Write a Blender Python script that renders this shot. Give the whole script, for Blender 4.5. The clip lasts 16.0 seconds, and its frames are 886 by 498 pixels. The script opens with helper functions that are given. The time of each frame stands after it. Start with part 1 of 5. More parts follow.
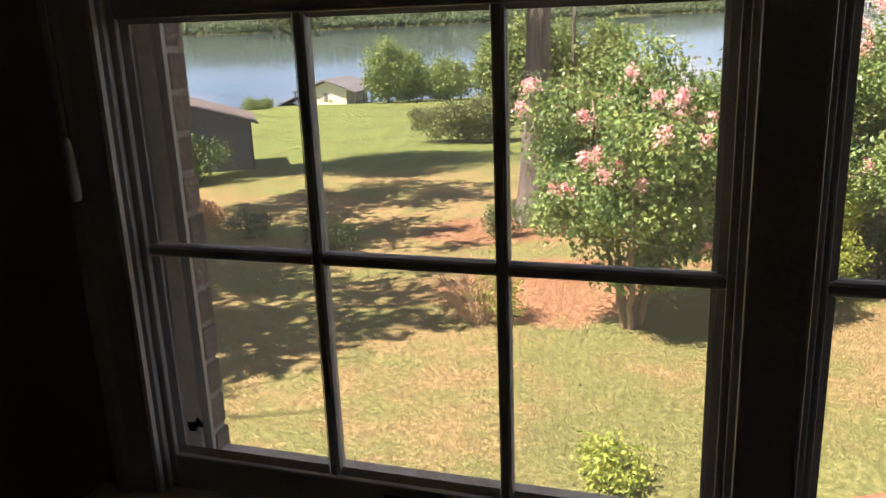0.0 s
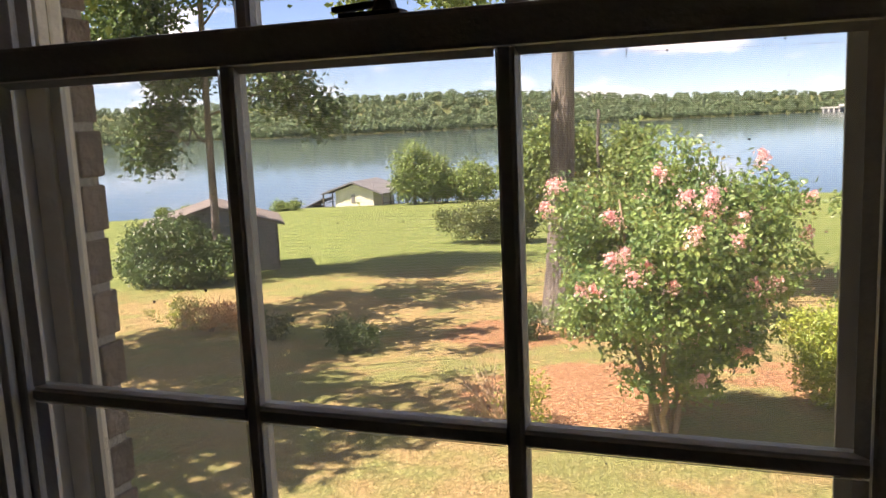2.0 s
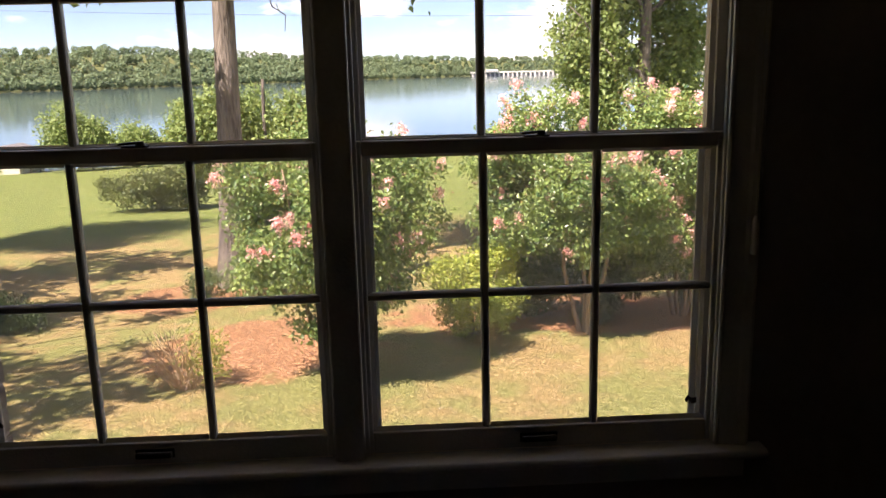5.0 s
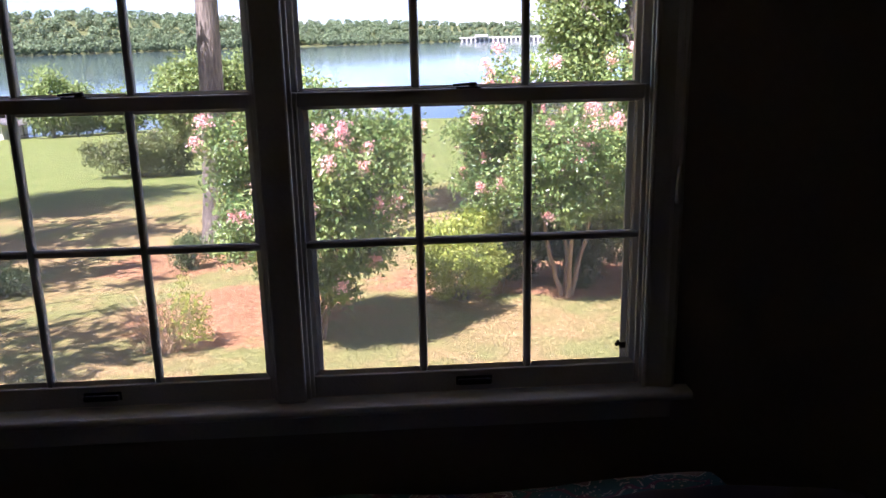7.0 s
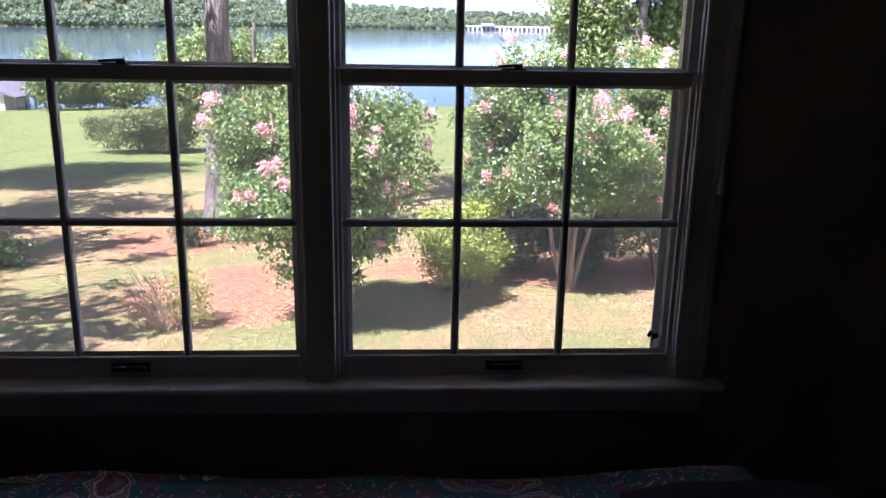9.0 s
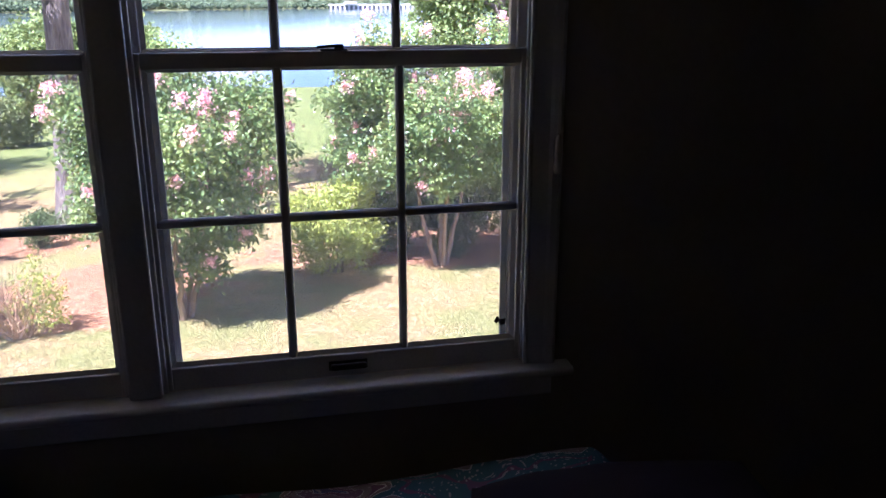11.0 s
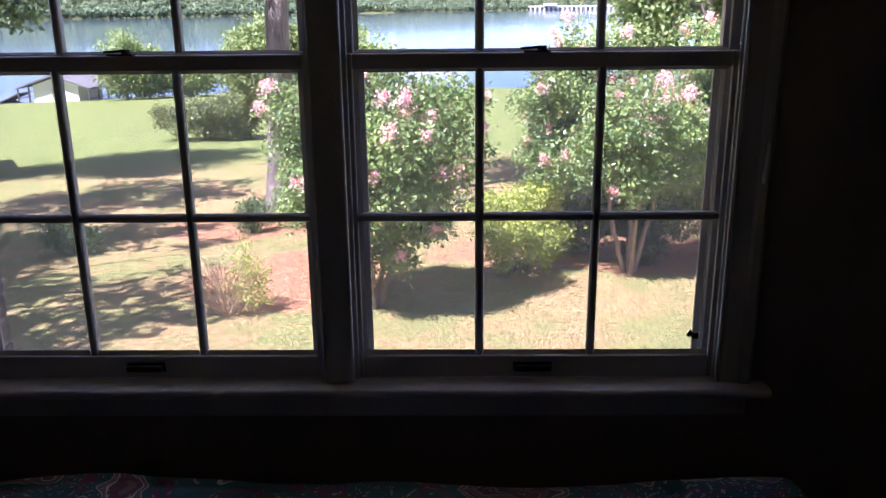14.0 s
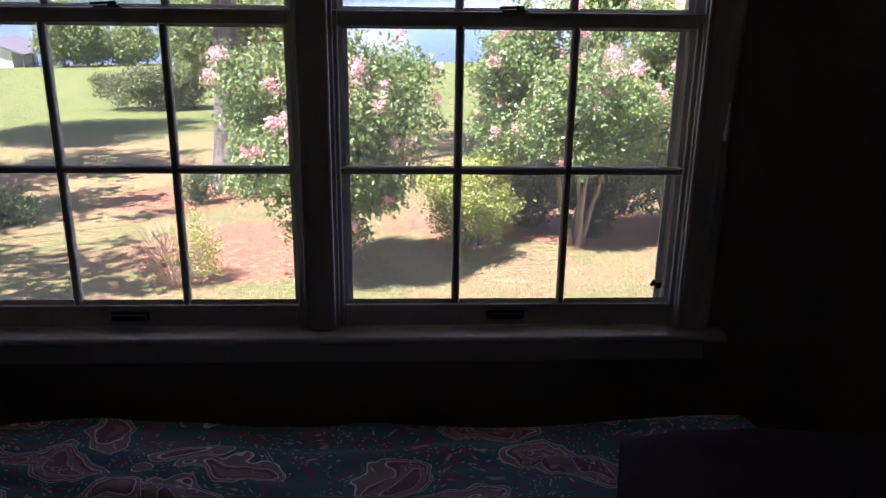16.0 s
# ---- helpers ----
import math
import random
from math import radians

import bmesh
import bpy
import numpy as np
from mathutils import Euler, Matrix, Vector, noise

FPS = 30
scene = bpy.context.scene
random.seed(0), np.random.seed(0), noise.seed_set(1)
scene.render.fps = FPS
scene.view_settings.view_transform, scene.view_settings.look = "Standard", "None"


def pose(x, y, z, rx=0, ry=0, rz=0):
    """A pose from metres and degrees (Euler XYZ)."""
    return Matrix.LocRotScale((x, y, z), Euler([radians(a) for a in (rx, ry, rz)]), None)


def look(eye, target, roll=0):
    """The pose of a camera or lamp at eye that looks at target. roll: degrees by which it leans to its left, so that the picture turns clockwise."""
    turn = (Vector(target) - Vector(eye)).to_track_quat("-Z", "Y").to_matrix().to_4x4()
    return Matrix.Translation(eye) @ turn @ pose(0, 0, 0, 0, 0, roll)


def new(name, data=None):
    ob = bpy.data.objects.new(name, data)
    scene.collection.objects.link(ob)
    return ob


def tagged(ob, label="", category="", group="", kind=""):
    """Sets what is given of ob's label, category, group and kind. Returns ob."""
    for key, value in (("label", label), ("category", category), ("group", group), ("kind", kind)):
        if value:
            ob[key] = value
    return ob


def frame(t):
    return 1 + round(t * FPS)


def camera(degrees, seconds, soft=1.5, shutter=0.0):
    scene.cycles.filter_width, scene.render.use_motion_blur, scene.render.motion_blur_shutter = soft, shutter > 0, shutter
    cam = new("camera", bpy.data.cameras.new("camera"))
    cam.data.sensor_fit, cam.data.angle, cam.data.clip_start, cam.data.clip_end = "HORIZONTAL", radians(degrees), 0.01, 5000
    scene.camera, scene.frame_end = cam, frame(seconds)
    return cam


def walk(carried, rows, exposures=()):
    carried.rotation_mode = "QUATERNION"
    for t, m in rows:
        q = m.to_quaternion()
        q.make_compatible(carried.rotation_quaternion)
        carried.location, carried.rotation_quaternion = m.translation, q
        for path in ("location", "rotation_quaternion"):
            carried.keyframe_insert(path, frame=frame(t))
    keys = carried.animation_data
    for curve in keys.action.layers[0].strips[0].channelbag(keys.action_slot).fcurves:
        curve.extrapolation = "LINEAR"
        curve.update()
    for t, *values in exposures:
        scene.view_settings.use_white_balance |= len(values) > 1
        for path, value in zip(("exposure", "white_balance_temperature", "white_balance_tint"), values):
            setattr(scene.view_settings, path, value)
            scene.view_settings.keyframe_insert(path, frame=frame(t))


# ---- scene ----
cam = camera(56.5, 16.0)
PATH = [
    (0, (-0.068, -1.027, 1.439), (-0.675, 0.798, 0.892), -2.3),
    (0.5, (-0.055, -0.804, 1.409), (-0.748, 1.008, 0.923), -4.8),
    (1, (-0.117, -0.709, 1.4), (-0.818, 1.137, 1.081), -2.2),
    (1.5, (-0.146, -0.675, 1.392), (-0.84, 1.175, 1.086), -3.0),
    (2, (-0.142, -0.681, 1.39), (-0.816, 1.177, 1.082), -2.5),
    (2.5, (-0.182, -0.86, 1.394), (-0.816, 1.001, 1.027), -0.1),
    (3, (-0.179, -1.245, 1.442), (-0.557, 0.647, 0.915), 1.0),
    (3.5, (-0.06, -1.426, 1.623), (-0.128, 0.5, 1.086), -1.5),
    (4, (0.084, -1.616, 1.655), (0.012, 0.344, 1.265), -3.2),
    (4.5, (0.19, -1.785, 1.648), (0.141, 0.174, 1.249), -2.2),
    (5, (0.173, -1.946, 1.644), (0.261, 0.006, 1.219), -1.4),
    (5.2, (0.178, -1.998, 1.634), (0.297, -0.05, 1.197), -1.5),
    (7.3, (0.308, -2.034, 1.612), (0.415, -0.102, 1.107), -1.2),
    (7.5, (0.297, -2.04, 1.618), (0.374, -0.105, 1.116), -0.8),
    (8, (0.241, -2.058, 1.592), (0.328, -0.115, 1.123), 0.2),
    (8.5, (0.158, -2.065, 1.597), (0.313, -0.139, 1.079), 1.6),
    (9, (0.205, -2.007, 1.593), (0.321, -0.083, 1.062), 1.0),
    (9.5, (0.269, -1.927, 1.602), (0.449, -0.005, 1.081), -0.9),
    (10, (0.358, -1.884, 1.589), (0.657, 0.014, 1.035), -1.8),
    (10.2, (0.349, -1.874, 1.592), (0.73, 0.001, 1.008), -1.8),
    (12.3, (0.234, -1.95, 1.588), (0.612, -0.064, 1.042), 1.5),
    (12.5, (0.199, -1.952, 1.591), (0.559, -0.057, 1.063), 1.4),
    (13, (0.24, -1.932, 1.6), (0.416, -0.008, 1.081), 0.8),
    (13.5, (0.268, -1.909, 1.596), (0.336, 0.013, 1.049), -0.1),
    (14, (0.311, -1.889, 1.59), (0.274, 0.028, 1.019), -0.6),
    (14.5, (0.347, -1.882, 1.587), (0.219, 0.027, 1.004), -1.3),
    (15, (0.35, -1.889, 1.585), (0.243, 0.02, 0.998), -1.7),
    (15.5, (0.29, -1.932, 1.59), (0.299, -0.022, 0.998), -0.6),
    (16, (0.231, -1.989, 1.562), (0.323, -0.093, 0.933), 0.8),
]
EXPOSURES = [(0, 1.97, 7150, 27), (1.5, 2.03, 7300, 29), (3, 2.08, 7450, 25), (3.5, 2.22, 6300, 28), (4.2, 1.92, 7150, 28), (5, 1.97, 7250, 30),
             (7.5, 2.38, 5650, 40), (9, 2.43, 5500, 42), (10, 2.48, 5450, 42), (12.5, 2.95, 5150, 44), (13.5, 2.46, 5350, 42), (14.5, 2.46, 5700, 44), (16, 2.46, 5750, 43)]
walk(cam, [(t, look(e, g, r)) for t, e, g, r in PATH], EXPOSURES)

# ---- world, sun, exposure ----
SUN_FROM = Vector((-0.47, -0.42, 1.0)).normalized()
sun_el = math.asin(SUN_FROM.z)
sun_az = math.atan2(SUN_FROM.x, SUN_FROM.y)
world = bpy.data.worlds.new("sky")
scene.world = world
world.use_nodes = True
wn, wl = world.node_tree.nodes, world.node_tree.links
wn.clear()
w_out = wn.new("ShaderNodeOutputWorld")
w_bg = wn.new("ShaderNodeBackground")
w_sky = wn.new("ShaderNodeTexSky")
w_sky.sky_type = "NISHITA"
w_sky.sun_disc = False
w_sky.sun_elevation, w_sky.sun_rotation = sun_el, sun_az
w_sky.dust_density, w_sky.air_density, w_sky.ozone_density = 0.0, 0.55, 3.0
w_tc = wn.new("ShaderNodeTexCoord")
w_map = wn.new("ShaderNodeMapping")
w_map.inputs["Scale"].default_value = (3.0, 3.0, 10.0)
w_no = wn.new("ShaderNodeTexNoise")
w_no.inputs["Scale"].default_value = 2.4
w_no.inputs["Detail"].default_value = 7.0
w_no.inputs["Roughness"].default_value = 0.55
w_ra = wn.new("ShaderNodeValToRGB")
w_ra.color_ramp.elements[0].position, w_ra.color_ramp.elements[1].position = 0.52, 0.66
w_mix = wn.new("ShaderNodeMix")
w_mix.data_type = "RGBA"
w_mix.inputs["B"].default_value = (10.5, 10.5, 10.8, 1)
wl.new(w_tc.outputs["Generated"], w_map.inputs["Vector"])
wl.new(w_map.outputs["Vector"], w_no.inputs["Vector"])
wl.new(w_no.outputs["Fac"], w_ra.inputs["Fac"])
wl.new(w_ra.outputs["Color"], w_mix.inputs["Factor"])
wl.new(w_sky.outputs["Color"], w_mix.inputs["A"])
wl.new(w_mix.outputs["Result"], w_bg.inputs["Color"])
w_bg.inputs["Strength"].default_value = 0.062
wl.new(w_bg.outputs["Background"], w_out.inputs["Surface"])

sun = new("sun", bpy.data.lights.new("sun", "SUN"))
sun.data.energy, sun.data.angle, sun.data.color = 5.0, radians(0.55), (1.0, 0.94, 0.83)
sun.rotation_mode = "QUATERNION"
sun.rotation_quaternion = SUN_FROM.to_track_quat("Z", "Y")

# ---- materials ----
def material(name, c1, c2, scale=6.0, fine=60.0, rough=0.6, bump=0.15, metal=0.0, spec=0.5, random_tint=0.0, island=0.0, dist=0.01, stretch=None):
    m = bpy.data.materials.new(name)
    m.use_nodes = True
    n, l = m.node_tree.nodes, m.node_tree.links
    b = n["Principled BSDF"]
    tc = n.new("ShaderNodeTexCoord")
    a = n.new("ShaderNodeTexNoise")
    a.inputs["Scale"].default_value, a.inputs["Detail"].default_value = scale, 5.0
    f = n.new("ShaderNodeTexNoise")
    f.inputs["Scale"].default_value, f.inputs["Detail"].default_value = fine, 4.0
    mx = n.new("ShaderNodeMath")
    mx.operation = "MULTIPLY_ADD"
    mx.inputs[1].default_value = 0.45
    src = tc.outputs["Object"]
    if stretch:
        mp = n.new("ShaderNodeMapping")
        mp.inputs["Scale"].default_value = stretch
        l.new(src, mp.inputs["Vector"])
        src = mp.outputs["Vector"]
    l.new(src, a.inputs["Vector"])
    l.new(src, f.inputs["Vector"])
    l.new(f.outputs["Fac"], mx.inputs[0])
    l.new(a.outputs["Fac"], mx.inputs[2])
    r = n.new("ShaderNodeValToRGB")
    r.color_ramp.elements[0].position, r.color_ramp.elements[1].position = 0.5, 0.95
    r.color_ramp.elements[0].color, r.color_ramp.elements[1].color = (*c1, 1), (*c2, 1)
    l.new(mx.outputs[0], r.inputs["Fac"])
    col = r.outputs["Color"]
    if random_tint or island:
        h = n.new("ShaderNodeHueSaturation")
        g = n.new("ShaderNodeNewGeometry") if island else n.new("ShaderNodeObjectInfo")
        k = n.new("ShaderNodeMapRange")
        amp = island or random_tint
        k.inputs["To Min"].default_value, k.inputs["To Max"].default_value = 1 - amp, 1 + amp
        l.new(g.outputs["Random Per Island" if island else "Random"], k.inputs["Value"])
        l.new(k.outputs["Result"], h.inputs["Value"])
        l.new(col, h.inputs["Color"])
        col = h.outputs["Color"]
    l.new(col, b.inputs["Base Color"])
    b.inputs["Roughness"].default_value, b.inputs["Metallic"].default_value = rough, metal
    b.inputs["Specular IOR Level"].default_value = spec
    if bump:
        bp = n.new("ShaderNodeBump")
        bp.inputs["Strength"].default_value, bp.inputs["Distance"].default_value = bump, dist
        l.new(f.outputs["Fac"], bp.inputs["Height"])
        l.new(bp.outputs["Normal"], b.inputs["Normal"])
    return m


def leaf_material(name, c1, c2, trans=0.35, rough=0.42, gloss=0.5, hue=0.03):
    m = bpy.data.materials.new(name)
    m.use_nodes = True
    n, l = m.node_tree.nodes, m.node_tree.links
    b, o = n["Principled BSDF"], n["Material Output"]
    g = n.new("ShaderNodeNewGeometry")
    tc = n.new("ShaderNodeTexCoord")
    a = n.new("ShaderNodeTexNoise")
    a.inputs["Scale"].default_value, a.inputs["Detail"].default_value = 1.4, 3.0
    l.new(tc.outputs["Object"], a.inputs["Vector"])
    s = n.new("ShaderNodeMath")
    s.operation = "MULTIPLY_ADD"
    s.inputs[1].default_value = 0.6
    l.new(g.outputs["Random Per Island"], s.inputs[0])
    sub = n.new("ShaderNodeMath")
    sub.operation = "SUBTRACT"
    sub.inputs[1].default_value = 0.28
    l.new(a.outputs["Fac"], sub.inputs[0])
    l.new(sub.outputs[0], s.inputs[2])
    r = n.new("ShaderNodeValToRGB")
    r.color_ramp.elements[0].position, r.color_ramp.elements[1].position = 0.1, 0.85
    r.color_ramp.elements[0].color, r.color_ramp.elements[1].color = (*c1, 1), (*c2, 1)
    l.new(s.outputs[0], r.inputs["Fac"])
    l.new(r.outputs["Color"], b.inputs["Base Color"])
    b.inputs["Roughness"].default_value = rough
    b.inputs["Specular IOR Level"].default_value = gloss
    t = n.new("ShaderNodeBsdfTranslucent")
    h = n.new("ShaderNodeHueSaturation")
    h.inputs["Hue"].default_value, h.inputs["Value"].default_value = 0.5 - hue, 1.5
    l.new(r.outputs["Color"], h.inputs["Color"])
    l.new(h.outputs["Color"], t.inputs["Color"])
    mix = n.new("ShaderNodeMixShader")
    mix.inputs["Fac"].default_value = trans
    l.new(b.outputs["BSDF"], mix.inputs[1])
    l.new(t.outputs["BSDF"], mix.inputs[2])
    l.new(mix.outputs["Shader"], o.inputs["Surface"])
    return m


M_PAINT = material("old_white_paint", (0.42, 0.405, 0.395), (0.54, 0.525, 0.51), 4, 90, 0.38, 0.12)
M_SASH = material("sash_paint", (0.42, 0.405, 0.395), (0.54, 0.525, 0.51), 5, 120, 0.4, 0.12)
# cream outside paint, its colour raised to stand for light bounced from the yard
M_OUTPAINT = material("weathered_outside_paint", (0.60, 0.53, 0.43), (0.86, 0.81, 0.72), 9, 60, 0.7, 0.35)
M_WALL = material("dark_wall_paint", (0.27, 0.225, 0.20), (0.35, 0.295, 0.265), 2, 40, 0.75, 0.1)
M_CEIL = material("ceiling_plaster", (0.62, 0.60, 0.57), (0.72, 0.70, 0.67), 2, 70, 0.9, 0.2)
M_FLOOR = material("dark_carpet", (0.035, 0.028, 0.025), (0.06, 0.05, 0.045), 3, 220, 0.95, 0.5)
M_BRONZE = material("dark_bronze", (0.025, 0.02, 0.017), (0.06, 0.05, 0.04), 30, 200, 0.45, 0.15, 0.7)
M_BRICK = material("brown_brick", (0.10, 0.07, 0.055), (0.27, 0.205, 0.17), 14, 60, 0.95, 1.0, random_tint=0.25)
M_MORTAR = material("mortar", (0.30, 0.28, 0.25), (0.42, 0.39, 0.36), 12, 120, 0.95, 0.5)
M_REDBRICK = material("red_paving_brick", (0.36, 0.12, 0.07), (0.52, 0.22, 0.14), 5, 60, 0.85, 0.4, random_tint=0.2)
M_SHINGLE = material("grey_asphalt_shingle", (0.15, 0.14, 0.14), (0.30, 0.275, 0.265), 3, 140, 0.95, 0.5, random_tint=0.16)
M_FASCIA = material("beige_fascia_paint", (0.50, 0.42, 0.33), (0.64, 0.55, 0.45), 4, 40, 0.6, 0.15)
M_BARK = material("oak_bark", (0.07, 0.06, 0.053), (0.26, 0.225, 0.195), 4.0, 16, 0.95, 1.0, dist=0.08, stretch=(1.0, 1.0, 0.22))
M_MYRTLE_BARK = material("smooth_tan_bark", (0.20, 0.135, 0.09), (0.38, 0.27, 0.19), 6, 30, 0.7, 0.2)
M_TWIG = material("dry_twigs", (0.34, 0.22, 0.13), (0.60, 0.44, 0.29), 8, 40, 0.85, 0.2)
# siding grey is darkened to stand for tree shade on the shed front
M_SIDING = material("shade_darkened_grey_siding", (0.14, 0.145, 0.16), (0.22, 0.225, 0.245), 3, 30, 0.7, 0.2)
M_SHEDROOF = material("brown_shed_roof", (0.09, 0.08, 0.078), (0.20, 0.17, 0.155), 2, 25, 0.9, 0.4)
M_BH_WALL = material("cream_boathouse_wall", (0.66, 0.63, 0.52), (0.76, 0.73, 0.62), 1, 14, 0.7, 0.1)
M_BH_ROOF = material("grey_brown_boathouse_roof", (0.10, 0.10, 0.11), (0.19, 0.19, 0.20), 1, 8, 0.9, 0.3)
M_DARKWOOD = material("dark_post_wood", (0.05, 0.04, 0.035), (0.10, 0.085, 0.07), 3, 25, 0.85, 0.3)
M_TERRA = material("terracotta", (0.38, 0.13, 0.08), (0.50, 0.21, 0.13), 6, 60, 0.85, 0.2)
M_STEEL = material("galvanised_steel", (0.36, 0.35, 0.33), (0.50, 0.48, 0.45), 2, 20, 0.55, 0.05, 0.3)
M_CONCRETE = material("pale_concrete", (0.60, 0.58, 0.54), (0.74, 0.72, 0.68), 0.05, 0.6, 0.85, 0.1)
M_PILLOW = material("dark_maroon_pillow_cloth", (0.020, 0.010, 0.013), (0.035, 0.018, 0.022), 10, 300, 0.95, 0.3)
M_CORD = material("ivory_cord", (0.40, 0.37, 0.32), (0.55, 0.52, 0.46), 30, 200, 0.7, 0.1)
M_BUG = material("dead_insect_brown", (0.015, 0.01, 0.008), (0.05, 0.03, 0.02), 60, 300, 0.6, 0.2)
M_CABLE = material("dark_cable", (0.03, 0.03, 0.03), (0.05, 0.05, 0.05), 3, 20, 0.6, 0.0)

L_MYRTLE = leaf_material("myrtle_leaves", (0.05, 0.135, 0.05), (0.30, 0.41, 0.13), 0.34, 0.36, 0.5)
L_MYRTLE_TIP = leaf_material("fresh_tip_leaves", (0.14, 0.18, 0.035), (0.32, 0.25, 0.08), 0.4, 0.5, 0.4)
L_YELLOW = leaf_material("bright_shrub_leaves", (0.15, 0.24, 0.045), (0.48, 0.54, 0.12), 0.35, 0.45, 0.4)
L_DARK = leaf_material("dark_shrub_leaves", (0.028, 0.065, 0.025), (0.10, 0.165, 0.05), 0.25, 0.45, 0.45)
L_OAK = leaf_material("oak_leaves", (0.05, 0.10, 0.03), (0.18, 0.25, 0.075), 0.35, 0.45, 0.4)
L_SHORE = leaf_material("shore_tree_leaves", (0.08, 0.14, 0.045), (0.26, 0.35, 0.12), 0.35, 0.5, 0.3)
L_HEDGE = leaf_material("olive_bush_leaves", (0.055, 0.09, 0.03), (0.19, 0.23, 0.08), 0.25, 0.5, 0.4)
L_DRY = leaf_material("dry_brown_leaves", (0.28, 0.15, 0.07), (0.55, 0.36, 0.18), 0.3, 0.7, 0.2)
L_PINK = leaf_material("pink_petals", (0.80, 0.44, 0.46), (0.92, 0.68, 0.66), 0.4, 0.6, 0.2, 0.0)
# distance haze over the far woods is put into this paler leaf colour
L_FAR = leaf_material("hazed_far_wood_leaves", (0.095, 0.145, 0.085), (0.19, 0.26, 0.145), 0.2, 0.7, 0.1)

# clear window glass with a faint film of dust
M_GLASS = bpy.data.materials.new("window_glass")
M_GLASS.use_nodes = True
_n, _l = M_GLASS.node_tree.nodes, M_GLASS.node_tree.links
_n.remove(_n["Principled BSDF"])
_tr, _gl, _df, _m1, _m2 = (_n.new("ShaderNodeBsdfTransparent"), _n.new("ShaderNodeBsdfGlossy"), _n.new("ShaderNodeBsdfTranslucent"),
                      _n.new("ShaderNodeMixShader"), _n.new("ShaderNodeMixShader"))
_tr.inputs["Color"].default_value = (0.95, 0.965, 0.955, 1)
_gl.inputs["Roughness"].default_value = 0.02
_df.inputs["Color"].default_value = (0.6, 0.58, 0.54, 1)
_dn, _dr, _dt = _n.new("ShaderNodeTexNoise"), _n.new("ShaderNodeMapRange"), _n.new("ShaderNodeTexCoord")
_dn.inputs["Scale"].default_value, _dn.inputs["Detail"].default_value = 5.0, 6.0
_dr.inputs["From Min"].default_value, _dr.inputs["From Max"].default_value = 0.35, 0.75
_dr.inputs["To Min"].default_value, _dr.inputs["To Max"].default_value = 0.01, 0.06
_l.new(_dt.outputs["Object"], _dn.inputs["Vector"])
_l.new(_dn.outputs["Fac"], _dr.inputs["Value"])
_l.new(_dr.outputs["Result"], _m1.inputs["Fac"])
_l.new(_tr.outputs["BSDF"], _m1.inputs[1])
_l.new(_df.outputs["BSDF"], _m1.inputs[2])
_m2.inputs["Fac"].default_value = 0.045
_l.new(_m1.outputs["Shader"], _m2.inputs[1])
_l.new(_gl.outputs["BSDF"], _m2.inputs[2])
_l.new(_m2.outputs["Shader"], _n["Material Output"].inputs["Surface"])

# ---- mesh helpers ----
def part(name, bm, mat, parent=None, label=""):
    me = bpy.data.meshes.new(name)
    bm.to_mesh(me)
    bm.free()
    if mat:
        me.materials.append(mat)
    ob = new(name, me)
    if parent is not None:
        ob.parent = parent
    if label:
        ob["label"] = label
    return ob


def box(bm, x0, x1, y0, y1, z0, z1, bevel=0.0):
    r = bmesh.ops.create_cube(bm, size=1.0)
    vs = r["verts"]
    for v in vs:
        v.co = Vector(((x0 + x1) / 2 + v.co.x * (x1 - x0), (y0 + y1) / 2 + v.co.y * (y1 - y0), (z0 + z1) / 2 + v.co.z * (z1 - z0)))
    if bevel:
        es = list({e for v in vs for e in v.link_edges})
        bmesh.ops.bevel(bm, geom=es, offset=bevel, segments=2, affect="EDGES", profile=0.6)
    return bm


def block(name, mat, parent, x0, x1, y0, y1, z0, z1, bevel=0.0, label=""):
    return part(name, box(bmesh.new(), x0, x1, y0, y1, z0, z1, bevel), mat, parent, label)


def raw_mesh(name, verts, faces, mat, parent=None, label="", smooth=False):
    me = bpy.data.meshes.new(name)
    me.from_pydata([tuple(v) for v in verts] if not isinstance(verts, np.ndarray) else verts.tolist(), [],
                   faces.tolist() if isinstance(faces, np.ndarray) else faces)
    for m in (mat if isinstance(mat, (list, tuple)) else [mat]):
        me.materials.append(m)
    if smooth:
        me.polygons.foreach_set("use_smooth", [True] * len(me.polygons))
    me.update()
    ob = new(name, me)
    if parent is not None:
        ob.parent = parent
    if label:
        ob["label"] = label
    return ob


def thing(name, label, category, group="", at=(0, 0, 0), kind=""):
    e = new(name)
    e.location = at
    return tagged(e, label, category, group, kind)


def tube_mesh(paths, sides=7):
    """Tapered tubes along paths of (x, y, z, radius)."""
    V, F = [], []
    for p in paths:
        start = len(V)
        for i, (x, y, z, r) in enumerate(p):
            a = Vector(p[max(i - 1, 0)][:3])
            b = Vector(p[min(i + 1, len(p) - 1)][:3])
            d = (b - a).normalized() if (b - a).length > 1e-6 else Vector((0, 0, 1))
            u = d.cross(Vector((0.31, 0.95, 0.1))).normalized()
            w = d.cross(u)
            for k in range(sides):
                t = 2 * math.pi * k / sides
                V.append(tuple(Vector((x, y, z)) + (u * math.cos(t) + w * math.sin(t)) * r))
        for i in range(len(p) - 1):
            for k in range(sides):
                a0, a1 = start + i * sides + k, start + i * sides + (k + 1) % sides
                F.append((a0, a1, a1 + sides, a0 + sides))
        F.append(tuple(start + (len(p) - 1) * sides + k for k in range(sides)))
    return V, F


def tubes(name, paths, mat, parent=None, sides=7, label=""):
    V, F = tube_mesh(paths, sides)
    return raw_mesh(name, V, F, mat, parent, label, smooth=True)


